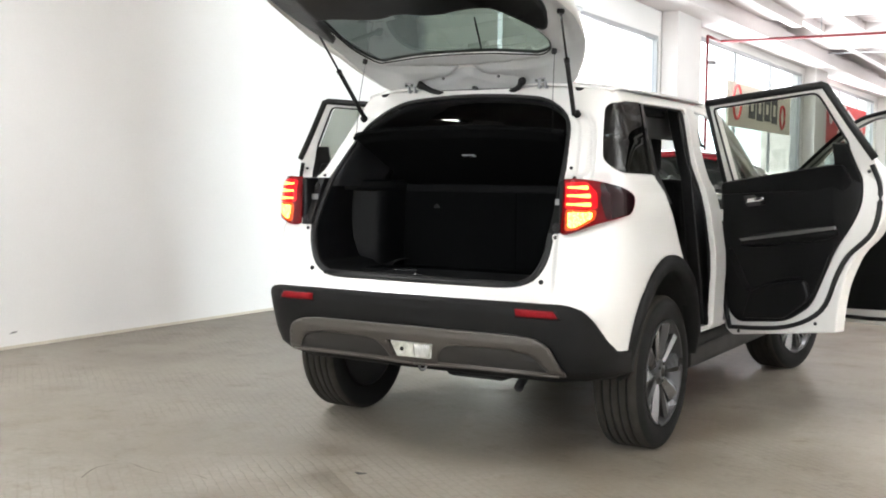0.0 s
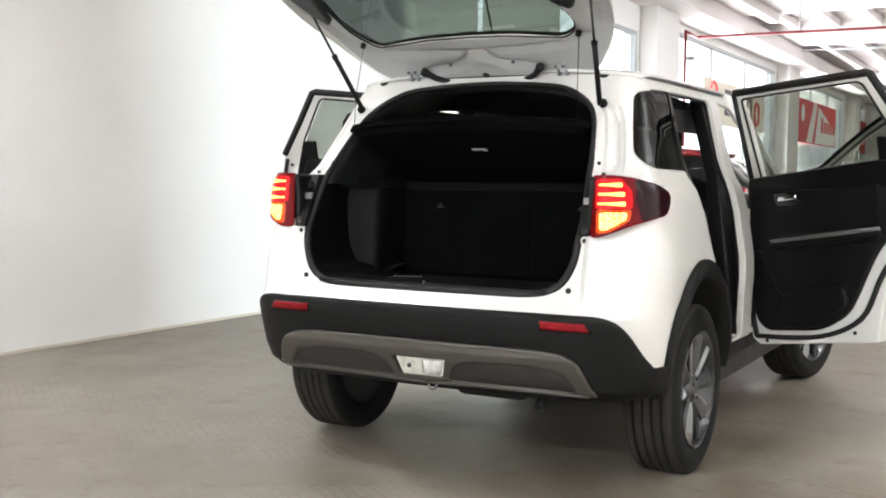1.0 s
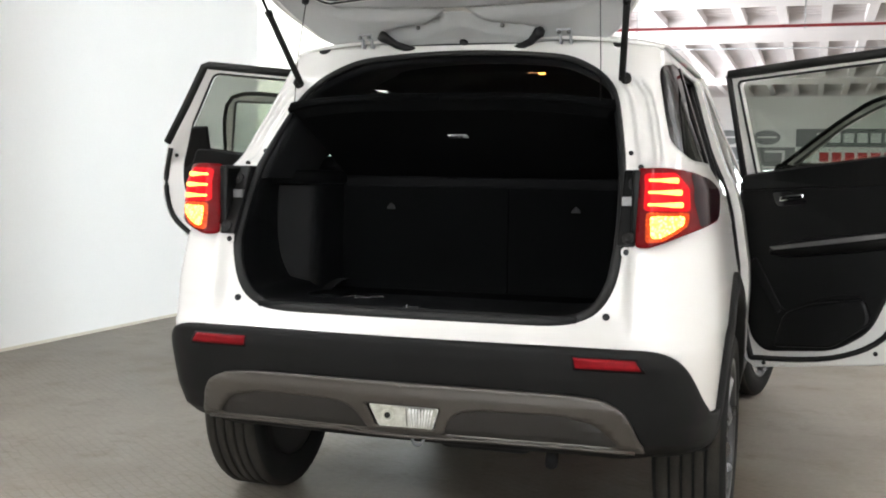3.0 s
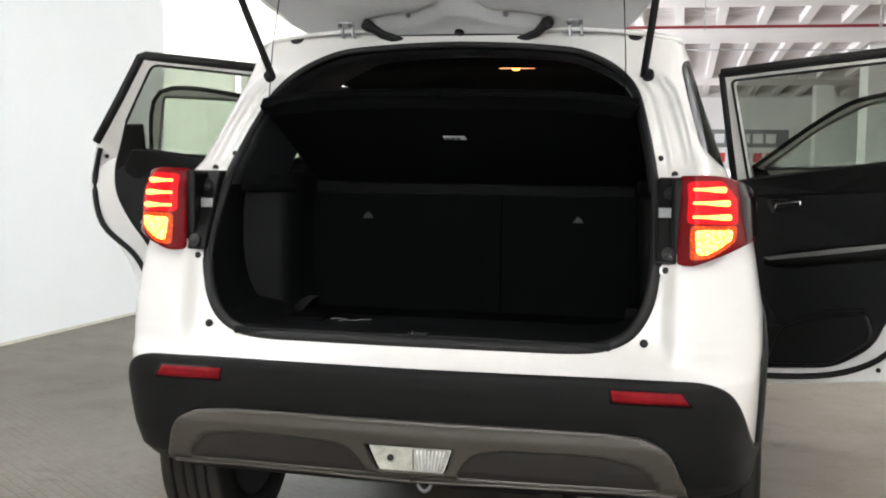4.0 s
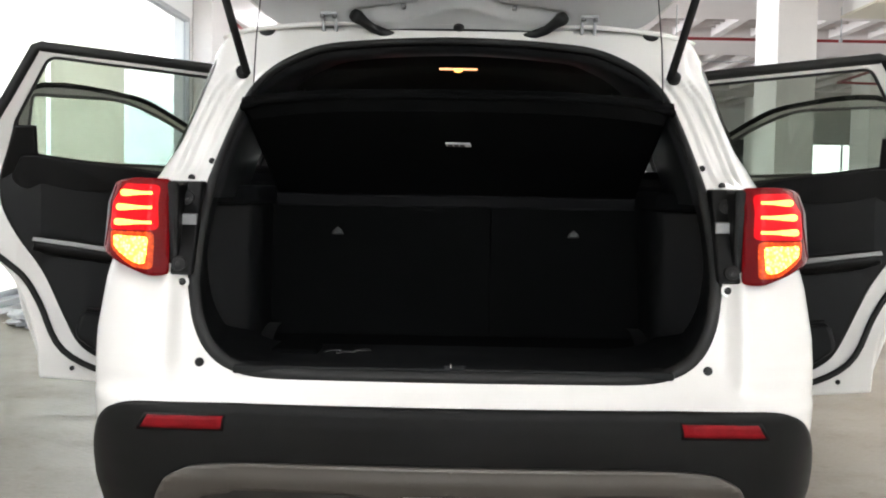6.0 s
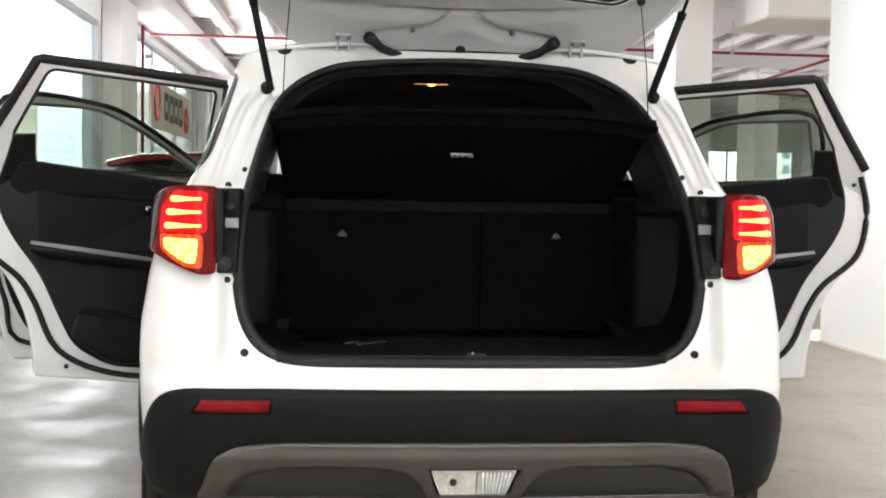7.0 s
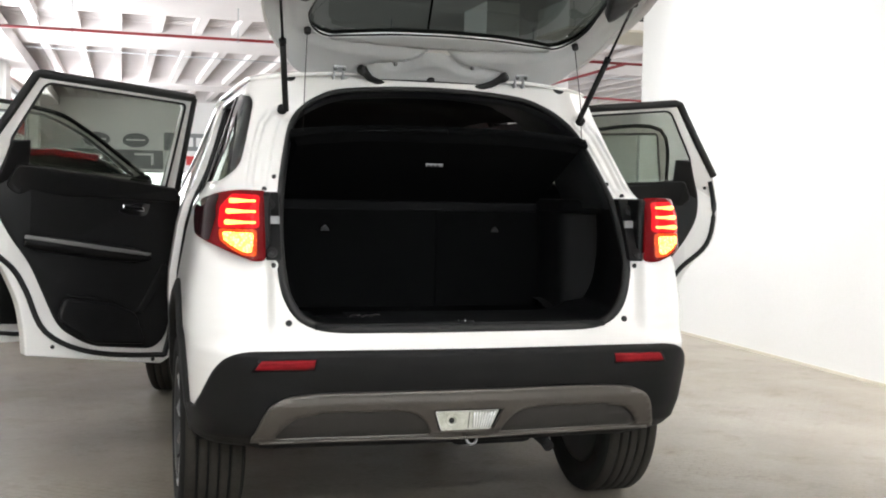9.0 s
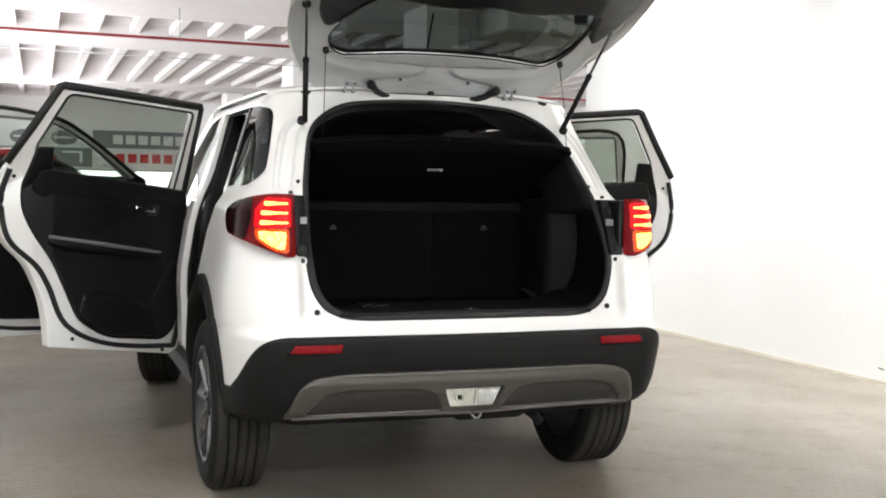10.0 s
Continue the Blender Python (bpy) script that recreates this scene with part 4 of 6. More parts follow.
us = np.arange(0, s_to_l(SMAX) + .009, .0092)
vs = np.arange(0.40, 1.60, 0.0105)
skin = trimmed(lambda l, z: shell(l_to_s(l), z), us, vs, in_l(keep), [in_l(h) for h in (tail_hole, arch_hole, side_loop(rear_door), side_loop(front_door), side_loop(quarter), front_hole)])
solid(part("body", whole(skin), PAINT, CAR, "white painted body shell"), 0.012)

# roof
def roof_pt(x, y):
    k = abs(x) / 0.645
    z = 1.553 + 0.040 * (1 - k ** 3.2) + 0.012 * math.sin(min(1, max(0, (y - 0.5) / 2.2)) * math.pi)
    z -= 0.05 * step(1.9, 2.7, y) * (1 - k * k) + 0.02 * step(1.9, 2.4, y)
    return (x, y, z)


def roof_rear(x):
    return shell(s_of_x(min(abs(x), 0.632), 1.55), 1.55)[1] if abs(x) > A0 else rear_y(1.55) + 0.02 * (x / A0) ** 2


NU, NV = 41, 50
verts = []
for x in np.linspace(-0.643, 0.643, NU):
    y0 = roof_rear(x) - 0.004
    for v in np.linspace(0, 1, NV):
        p = roof_pt(x, y0 + (2.2 - y0) * v)
        verts.append((p[0], p[1], p[2] - 0.018 * max(0.0, 1 - v * 9) ** 2))
faces = [(i * NV + j, i * NV + j + 1, (i + 1) * NV + j + 1, (i + 1) * NV + j) for i in range(NU - 1) for j in range(NV - 1)]
solid(part("roof", mesh_of("roof", verts, faces), PAINT, CAR), 0.012)
rail = [(0.590, y, roof_pt(.590, y)[2] + .002) for y in np.linspace(0.70, 2.2, 24)]
both("roof_rail", tube(rail, 0.006, 8), ROOFTRIM, CAR, "slim pale grey roof moulding")

an = part("roof_antenna", disc((0, .735, 1.572), (0, -.25, 1), .032, .034, 20, .004), BLACK, CAR, "short black rod antenna on the roof")
part("rod", tube([(0, .722, 1.602), (0, .651, 1.742), (0, .575, 1.891)], .0042, 8), BLACK, an)

# wheels
def wheel(x, y, sg, turn=0.0):
    K = 1.04
    M = Matrix.Translation((x, y, 0.308)) @ Matrix.Rotation(turn, 4, "Z")

    def spun(profile, seg=72):
        verts, faces = [], []
        n = len(profile)
        for k in range(seg):
            a = 2 * math.pi * k / seg
            for w, r in profile:
                verts.append(M @ Vector((sg * w, K * r * math.cos(a), K * r * math.sin(a))))
        for k in range(seg):
            for j in range(n - 1):
                q = [k * n + j, k * n + j + 1, ((k + 1) % seg) * n + j + 1, ((k + 1) % seg) * n + j]
                faces.append(tuple(q if sg > 0 else q[::-1]))
        return mesh_of("spun", verts, faces)

    H, R = 0.105, 0.325
    prof = [(-H + 0.012, 0.215), (-H - 0.004, 0.25), (-H - 0.006, 0.285), (-H + 0.006, 0.311), (-H + 0.022, 0.322)]
    prof += [(-H + .034, R - .010), (H - .034, R - .010)]
    prof += [(H - 0.022, 0.322), (H - 0.006, 0.311), (H + 0.006, 0.285), (H + 0.004, 0.25), (H - 0.012, 0.215)]
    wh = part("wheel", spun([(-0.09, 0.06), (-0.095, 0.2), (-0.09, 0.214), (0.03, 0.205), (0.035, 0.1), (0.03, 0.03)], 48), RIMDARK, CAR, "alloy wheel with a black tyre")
    part("tyre", spun(prof), TYRE, wh, "black ribbed tyre")
    for w0, w1 in ((-.095, -.059), (-.050, -.022), (-.014, .014), (.022, .050), (.059, .095)):
        e0, e1 = (.010 if w0 < -.09 else .0005), (.010 if w1 > .09 else .0005)
        part("tread_rib", spun([(w0, R - .014), (w0 + .0006, R - .0012 - e0 * .6), (w0 + .0035 + e0, R), (w1 - .0035 - e1, R), (w1 - .0006, R - .0012 - e1 * .6), (w1, R - .014)]), TREAD, wh, "brownish tread rib, paler than the sidewall")
    part("rim", spun([(0.0, 0.20), (0.08, 0.205), (0.097, 0.222), (0.104, 0.226), (0.106, 0.220), (0.098, 0.212), (0.06, 0.196)]), RIM, wh, "bright alloy rim")
    for k in range(5):
        a0 = 2 * math.pi * k / 5 + 0.35
        for da in (-1, 1):
            bm = bmesh.new()
            rows_ = []
            for r, mid_a, wd, ww in ((0.040, .26, 0.012, 0.078), (0.085, .27, 0.021, 0.088), (0.130, .275, 0.029, 0.092), (0.175, .275, 0.036, 0.096), (0.224, .27, 0.042, 0.099)):
                a = a0 + da * mid_a
                c = Vector((0, math.cos(a) * r, math.sin(a) * r))
                tdir = Vector((0, -math.sin(a), math.cos(a))) * da
                row = []
                for off, dep in ((-1.12, -.040), (-1.0, -.016), (.30, 0.0), (1.0, -.008), (1.08, -.040)):
                    p = c + tdir * (wd * off)
                    p.x = sg * (ww + dep)
                    row.append(bm.verts.new(M @ p))
                rows_.append(row)
            faces_ = []
            for p0, p1 in zip(rows_, rows_[1:]):
                for q in range(4):
                    faces_.append(bm.faces.new([p0[q], p0[q + 1], p1[q + 1], p1[q]]))
            bmesh.ops.recalc_face_normals(bm, faces=faces_)
            part("spoke", bm, RIMLIGHT if da > 0 else RIM, wh, "machined bright spoke" if da > 0 else "dark grey spoke")
    part("hub_cap", spun([(0.07, 0.0), (0.092, 0.0), (0.093, 0.03), (0.085, 0.052), (0.06, 0.055)], 32), RIM, wh)
    part("centre_badge", spun([(0.0935, 0.0), (0.0945, 0.012), (0.094, 0.02)], 24), GLOSSBLACK, wh)
    for k in range(5):
        a = 2 * math.pi * k / 5
        c = M @ Vector((sg * 0.085, 0.038 * math.cos(a), 0.038 * math.sin(a)))
        part("wheel_nut", disc(c, M.to_3x3() @ Vector((sg, 0, 0)), 0.008, 0.012, 8), ANCHOR, wh)
    return wh


for sg in (1, -1):
    wheel(sg * 0.782, 0.755, sg)
    wheel(sg * 0.782, 3.255, sg, radians(-14))

# bumper, cladding and skid plate
BZ = (.28, .34, .38, .44, .50, .56, .61, .64, .652, .660)
BY = (.22, .16, .095, .065, .045, .026, .015, .013, .016, .024)


def bumper_y(z):
    return float(np.interp(z, BZ, BY)) + 0.012


def bumper(s, z, proud=0.010):
    return shell(s, z, proud, bumper_y)


def bs(y, z):
    return s_of_y(y, z, 0.010, bumper_y)


def bx(x, z):
    lo, hi = 0, A0 + CORN
    for _ in range(40):
        m = (lo + hi) / 2
        if bumper(m, z)[0] < x:
            lo = m
        else:
            hi = m
    return lo


top = [(0, .660), (.30, .660), (A0, .660)] + [(bx(x, z), z) for x, z in ((.62, .6600), (.70, .6595), (.745, .653), (.78, .637), (.803, .613), (.820, .582), (.834, .545), (.846, .508), (.856, .482))] + [(bs(y, z), z) for y, z in ((0.26, .464), (0.32, .456), (0.42, .455))]
bk = [tuple(p) for p in smooth_line(top, 4)] + [(bs(0.42, .36), .36), (bs(0.25, .345), .345), (bx(.70, .34), .335), (bx(.62, .32), .32), (0, .32)]
bum = trimmed(bumper, np.arange(0, 1.0, 0.0075), np.concatenate([np.arange(0.30, 0.62, 0.008), np.arange(0.62, 0.67, 0.005)]), bk, [])
solid(part("bumper", whole(bum), BLACK, CAR, "matt black plastic rear bumper"), 0.02)

# skid plate on the bumper
def skid_y(z):
    return bumper_y(max(z, .37)) - 0.010 * (1 - step(.48, .52, z))


def skid(s, z, proud=0.022):
    return shell(s, z, proud, skid_y)


def kx(x, z):
    lo, hi = 0, A0 + CORN
    for _ in range(40):
        m = (lo + hi) / 2
        if skid(m, z)[0] < x:
            lo = m
        else:
            hi = m
    return lo if x > A0 else x


so = [(kx(x, z), z) for x, z in ((0, .524), (.30, .523), (.48, .521), (.56, .516), (.61, .504), (.64, .485), (.660, .455), (.673, .420), (.686, .388), (.697, .361), (.60, .358), (.30, .359), (0, .360))]
sk = [(-0.02, .524)] + [tuple(p) for p in smooth_line(so[:10], 4)] + so[10:] + [(-0.02, .360)]
pocket = rounded([(kx(x, z), z) for x, z in ((.118, .372), (.135, .41), (.168, .447), (.232, .460), (.49, .460), (.55, .448), (.592, .415), (.628, .372))], [.008, .03, .03, .03, .05, .04, .03, .008])
fogh = [(-0.05, .379), (.092, .379), (.117, .456), (-0.05, .456)]
sm = trimmed(skid, np.concatenate([[0.0], np.arange(0.0065, 0.82, 0.0065)]), np.arange(0.352, 0.532, 0.0065), sk, [pocket, fogh])
solid(part("skid_plate", whole(sm), SKID, CAR, "grey satin skid plate"), 0.012)
inset = trimmed(lambda s, z: skid(s, z, 0.0165 - 0.004 * step(.41, .465, z)), np.arange(0.09, 0.70, 0.012), np.arange(0.365, 0.485, 0.01), rounded([(kx(x, z), z) for x, z in ((.10, .362), (.12, .42), (.155, .462), (.23, .476), (.51, .476), (.57, .46), (.61, .42), (.645, .362))], .02), [])
for ob in both("skid_inset", inset, SKIDSHADE, CAR, "recessed inset, its shade put in a darker grey"):
    solid(ob, 0.01, -1)
lip = [Vector(skid(s, .361, 0.026)) - Vector((0, 0, .006 * max(0, 1 - s / .25))) for s in np.linspace(0, kx(.668, .362), 30)]
both("skid_lip", tube([(p.x, p.y, p.z) for p in lip], 0.0052, 8), SKID, CAR, "pale lower lip of the skid plate")

# reversing lamp in the middle
YF = skid(0, .42)[1] + .008


def lamp_face(dy, tilt=0.25):
    return lambda u, v, w: (u, YF + dy + w - tilt * (v - .42), v)


fog = part("reversing_lamp", plate(rounded([(-.088, .380), (.088, .380), (.113, .454), (-.113, .454)], .012), [], lamp_face(.018), 0.03), GLOSSBLACK, CAR, "clear reversing lamp in a black bezel")
part("reflector_bowl", plate(rounded([(-.084, .383), (.084, .383), (.110, .452), (-.110, .452)], .010), [], lamp_face(.008), 0.01), LAMPBOWL, fog, "silver lamp bowl")
part("bulb_hood", tube([(-.052 + .017 * math.cos(a), YF + .006, .419 + .017 * math.sin(a)) for a in np.linspace(0, 2 * math.pi, 21)[:-1]], .003, 6, True), LAMPBOWL, fog)
part("bulb", disc((-.052, YF + .006, .419), (0, -1, 0), 0.009, 0.004, 14, 0.003), ANCHOR, fog)
part("divider", plate([(.005, .390), (.0085, .390), (.0105, .446), (.007, .446)], [], lamp_face(.005), 0.003, .0005), SILVERTRIM, fog)
for k in range(8):
    u0 = .022 + k * 0.0078
    part("rib", tube([(u0, YF + .006, .390), (u0 + .0010 * k, YF - .001, .418), (u0 + .0022 * k, YF - .008, .446)], .0030, 6), LAMPBOWL, fog)
part("lens", plate(rounded([(-.082, .384), (.082, .384), (.108, .450), (-.108, .450)], .011), [], lamp_face(-.001), 0.003), LAMPGLASS, fog, "clear glossy lens")

# reflectors
def patch(fn, quad, nu, nv):
    """A curved sheet between four corners given as (s, z)."""
    a, b, c, d = [np.array(q, float) for q in quad]
    verts = []
    for i in range(nu + 1):
        for j in range(nv + 1):
            u, v = i / nu, j / nv
            verts.append(fn(*((a * (1 - u) + b * u) * (1 - v) + (d * (1 - u) + c * u) * v)))
    faces = [(i * (nv + 1) + j, (i + 1) * (nv + 1) + j, (i + 1) * (nv + 1) + j + 1, i * (nv + 1) + j + 1) for i in range(nu) for j in range(nv)]
    return mesh_of("patch", verts, faces)


for nm, q, pr_, mt, lb in (("reflector_frame", ((.506, .597), (.704, .597), (.682, .637), (.500, .637)), .0108, BLACK, ""),
                           ("reflector_recess", ((.508, .600), (.703, .600), (.682, .6355), (.502, .6355)), .0116, TRIM, ""),
                           ("reflector", ((.512, .603), (.690, .604), (.672, .632), (.506, .632)), .0150, REFLECTOR, "red rear reflector")):
    for ob in both(nm, patch(lambda s, z, pr_=pr_: bumper(s, z, pr_), [(bx(x, z), z) for x, z in q], 16, 3), mt, CAR, lb):
        solid(ob, 0.006, -1)

# wheel arch cladding and wells
def arch_band(cy, rx, ry, a0, a1, inx, iny, name):
    verts, faces = [], []
    n = 48
    for k in range(n + 1):
        a = a0 + (a1 - a0) * k / n
        yo, zo = cy + rx * math.cos(a), 0.375 + ry * math.sin(a)
        yi, zi = cy + inx * math.cos(a), 0.375 + iny * math.sin(a)
        ym, zm = (yo + yi) / 2, (zo + zi) / 2
        xo = shell(s_of_y(yo, zo), zo)[0]
        for (y, z, x) in ((yo, zo, xo - 0.01), (yo, zo, xo + 0.008), (ym, zm, xo + 0.020), (yi, zi, xo + 0.016), (yi, zi, xo - 0.05)):
            verts.append((x, y, z))
    for k in range(n):
        for j in range(4):
            faces.append((k * 5 + j, k * 5 + j + 1, k * 5 + 6 + j, k * 5 + 5 + j))
    both("wheel_arch_cladding", mesh_of(name, verts, faces), BLACK, CAR, "matt black wheel arch moulding")
    verts, faces = [], []
    for k in range(25):
        a = math.pi * k / 24
        for x in (0.50, 0.855):
            verts.append((x, cy + 0.395 * math.cos(a), 0.36 + 0.385 * math.sin(a)))
    for k in range(24):
        faces.append((2 * k, 2 * k + 1, 2 * k + 3, 2 * k + 2))
    both("wheel_well", mesh_of("well", verts, faces), UNDER, CAR)


arch_band(0.80, 0.454, 0.450, radians(-6), radians(186), 0.385, 0.380, "rear_arch")
arch_band(3.255, 0.432, 0.432, radians(-4), radians(184), 0.375, 0.375, "front_arch")
sills = both("sill_cladding", boxbm(0.76, 0.868, 1.20, 2.66, 0.352, 0.425, 0.018, 3), BLACK, CAR, "matt black side sill")
both("sill_lower", boxbm(0.74, 0.846, 1.22, 2.64, 0.250, 0.356, 0.020, 3), TRIM, sills)
both("door_step", boxbm(0.70, 0.862, 1.22, 2.62, 0.415, 0.445, 0.008), PAINT, CAR)

# B pillar inner and door shuts
both("b_pillar", plate(rounded([(1.425, .44), (1.60, .44), (1.60, 1.2), (1.71, 1.52), (1.575, 1.52), (1.455, 1.2)], .03), [], lambda u, v, w: (half_width(v) - 0.03 - w, u, v), 0.06, 0.008), TRIM, CAR)
pil = [(1.450 + .035 * step(1.02, 1.22, z) + .115 * max(0, z - 1.22) / .3, z) for z in np.linspace(.44, 1.52, 28)] + [(1.615 + .115 * max(0, z - 1.22) / .3, z) for z in np.linspace(1.52, .44, 28)]
both("b_pillar_face", plate(pil, [], lambda u, v, w: (half_width(v) + .006 - w, u, v), .03, .004), PAINT, CAR, "white painted door pillar")
both("rear_shut_seal", tube([(half_width(z) - 0.026, y, z) for y, z in smooth_line(rear_door[::2], 2, True)], 0.011, 6, True), RUBBER, CAR)
both("quarter_glass", trimmed(lambda l, z: shell(l_to_s(l), z, -0.003), np.arange(0.7, 1.7, 0.011), np.arange(1.15, 1.53, 0.011), in_l(side_loop(quarter)), []), QUARTERGLASS, CAR, "dark tinted quarter glass")
both("c_pillar_trim", plate(rounded([(0.80, 1.08), (1.08, 1.04), (1.05, 1.20), (1.14, 1.50), (0.94, 1.505), (0.82, 1.19)], .02), [], lambda u, v, w: (half_width(v) - .05 - w, u, v), .03, .006), TRIM, CAR, "black inner pillar trim")
both("quarter_pillar", plate([(0.955, 1.508), (0.985, 1.508), (0.845, 1.172), (0.815, 1.176)], [], lambda u, v, w: (half_width(v) + 0.002 - w, u, v), 0.02), GLOSSBLACK, CAR)

# tail opening: seal, lining, sill
ring = [(x, shell(s_of_x(x, z), z)[1], z) for x, z in TAILC]
full = ring + [(-x, y, z) for x, y, z in ring[-2:0:-1]]
part("tail_seal", tube([(x * (.985 + .006 * step(1.0, 1.3, z)), y + 0.004, z) for x, y, z in full], 0.0155, 8, True, lambda i: 1 - .38 * step(1.0, 1.3, full[i][2])), RUBBER, CAR, "black rubber seal round the tail opening")
lin = [p for p in ring if p[2] < 1.16]
verts, faces = [], []
for x, y, z in lin:
    for f, yy in ((0.975, y + 0.01), (0.965, y + 0.06), (1.075 if z > .755 else 0.98, 0.54)):
        verts.append((x * f, yy, z + (0.008 if z < .77 else 0)))
for k in range(len(lin) - 1):
    for j in range(2):
        faces.append((k * 3 + j, k * 3 + j + 1, k * 3 + 4 + j, k * 3 + 3 + j))
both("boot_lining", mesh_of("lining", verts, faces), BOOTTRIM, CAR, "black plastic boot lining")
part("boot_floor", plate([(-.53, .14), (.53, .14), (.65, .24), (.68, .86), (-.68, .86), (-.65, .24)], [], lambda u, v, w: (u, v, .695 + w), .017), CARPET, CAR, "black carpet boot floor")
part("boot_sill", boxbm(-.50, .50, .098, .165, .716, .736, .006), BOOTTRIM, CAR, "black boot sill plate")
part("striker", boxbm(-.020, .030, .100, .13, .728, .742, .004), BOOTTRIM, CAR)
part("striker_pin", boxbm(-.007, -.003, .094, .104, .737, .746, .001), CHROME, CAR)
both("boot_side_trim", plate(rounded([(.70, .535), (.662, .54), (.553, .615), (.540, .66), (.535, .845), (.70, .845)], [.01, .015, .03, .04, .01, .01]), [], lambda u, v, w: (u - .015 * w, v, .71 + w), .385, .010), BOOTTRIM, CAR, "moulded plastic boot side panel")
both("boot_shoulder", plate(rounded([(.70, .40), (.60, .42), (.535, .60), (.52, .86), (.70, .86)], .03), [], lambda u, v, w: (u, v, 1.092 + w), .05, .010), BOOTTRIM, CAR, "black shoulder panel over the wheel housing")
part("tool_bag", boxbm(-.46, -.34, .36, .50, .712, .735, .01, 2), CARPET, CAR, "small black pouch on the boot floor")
for x, y, d in ((-.335, .40, .0), (-.30, .37, .5), (-.265, .41, -.4)):
    part("plastic_scrap", tube([(x, y, .717), (x + .022, y + .02 * d, .727), (x + .045, y + .03, .724), (x + .060, y + .015, .716)], .005, 7), GLOSSBLACK, CAR, "crumpled glossy black plastic")
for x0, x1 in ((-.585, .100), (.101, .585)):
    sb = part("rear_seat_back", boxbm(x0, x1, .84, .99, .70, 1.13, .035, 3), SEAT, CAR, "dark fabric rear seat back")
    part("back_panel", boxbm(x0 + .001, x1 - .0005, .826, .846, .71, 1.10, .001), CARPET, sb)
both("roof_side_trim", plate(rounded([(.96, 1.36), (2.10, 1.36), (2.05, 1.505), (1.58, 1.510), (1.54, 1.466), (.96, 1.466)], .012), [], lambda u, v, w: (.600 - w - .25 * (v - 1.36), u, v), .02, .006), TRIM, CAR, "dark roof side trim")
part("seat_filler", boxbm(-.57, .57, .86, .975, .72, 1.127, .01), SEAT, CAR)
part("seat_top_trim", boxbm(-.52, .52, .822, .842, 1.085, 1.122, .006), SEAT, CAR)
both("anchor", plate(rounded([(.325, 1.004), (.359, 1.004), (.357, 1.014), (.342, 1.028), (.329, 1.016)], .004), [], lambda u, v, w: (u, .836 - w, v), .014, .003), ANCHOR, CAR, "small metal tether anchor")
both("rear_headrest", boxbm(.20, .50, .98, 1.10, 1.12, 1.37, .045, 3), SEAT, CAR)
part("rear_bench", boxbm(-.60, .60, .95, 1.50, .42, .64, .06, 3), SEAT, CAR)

# parcel shelf lifted by its cords
sh = []
for k in range(25):
    x = -.540 + 1.08 * k / 24
    e = abs(x) / .540
    sh.append((x, .352 + .036 * e ** 4, 1.372 - 0.024 * e ** 3))
verts, faces = [], []
for x, y, z in sh:
    xi = x * (.515 / .540)
    verts += [(x, y, z), (x, y + .014, z + .014), (xi, .82, 1.150), (xi, .82, 1.125), (xi, y + .03, z - .040)]
for k in range(24):
    for j in range(5):
        faces.append((k * 5 + j, k * 5 + (j + 1) % 5, k * 5 + 5 + (j + 1) % 5, k * 5 + 5 + j))
faces += [(4, 3, 2, 1, 0), tuple(120 + j for j in range(5))]
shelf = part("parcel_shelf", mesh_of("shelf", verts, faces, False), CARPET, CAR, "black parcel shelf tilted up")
part("shelf_label", plate([(-.030, -.008), (.034, -.008), (.030, .010), (-.034, .010)], [], lambda u, v, w: (u + .004, .535 - v * .9 - w * .45, 1.258 + v * .45 - w * .9), 0.003), PAPER, shelf, "small white sticker")
for k in range(3):
    part("label_bar", plate([(-.026 + k * .016, -.003), (-.014 + k * .016, -.003), (-.016 + k * .016, .004), (-.028 + k * .016, .004)], [], lambda u, v, w: (u + .004, .5335 - v * .9 - w * .45, 1.255 + v * .45 - w * .9), 0.002), SIGNDARK, shelf)
both("shelf_edge", tube([(x, y + .006, z - .002 - .010 * step(.47, .540, x)) for x, y, z in sh[12:]], 0.0100, 10), CARPET, shelf, "rounded black front edge")

# headliner and dome lamp
verts = []
for x in np.linspace(-.57, .57, 25):
    for y in np.linspace(.60, 2.24, 24):
        verts.append((x, y + 0.03 * (x / .57) ** 2, roof_pt(x, y)[2] - .022 - .038 * abs(x / .57) ** 4 * step(.75, 1.0, y) - .030 * abs(x / .57) ** 3 - .12 * step(1.85, 2.24, y) - .060 * math.exp(-((y - 1.0) / .26) ** 2) * (1 - .75 * min(1, abs(x / .5)) ** 4) + .012 * step(1.4, 1.7, y) * (1 - abs(x / .57))))
faces = [(i * 24 + j, (i + 1) * 24 + j, (i + 1) * 24 + j + 1, i * 24 + j + 1) for i in range(24) for j in range(23)]
solid(part("headliner", mesh_of("liner", verts, faces), LINER, CAR, "dark fabric headliner"), 0.01)
up_ = [p for p in ring if p[2] > 1.10]
verts, faces = [], []
for x, y, z in up_:
    c = step(1.36, 1.50, z)
    for f, dy, dz in ((.975, .012, -.012), (.960, .026, -.024), (.955, .060, -.028), (.955, .20, -.014), (.965, .42, .006)):
        verts.append((x * (f if x > .03 else 1), y + dy, z + dz * c))
for k in range(len(up_) - 1):
    for j in range(4):
        faces.append((k * 5 + j, k * 5 + j + 1, k * 5 + 6 + j, k * 5 + 5 + j))
part("header_trim", whole(mesh_of("header", verts, faces)), HEADER, CAR, "dark grey moulded trim round the upper opening")
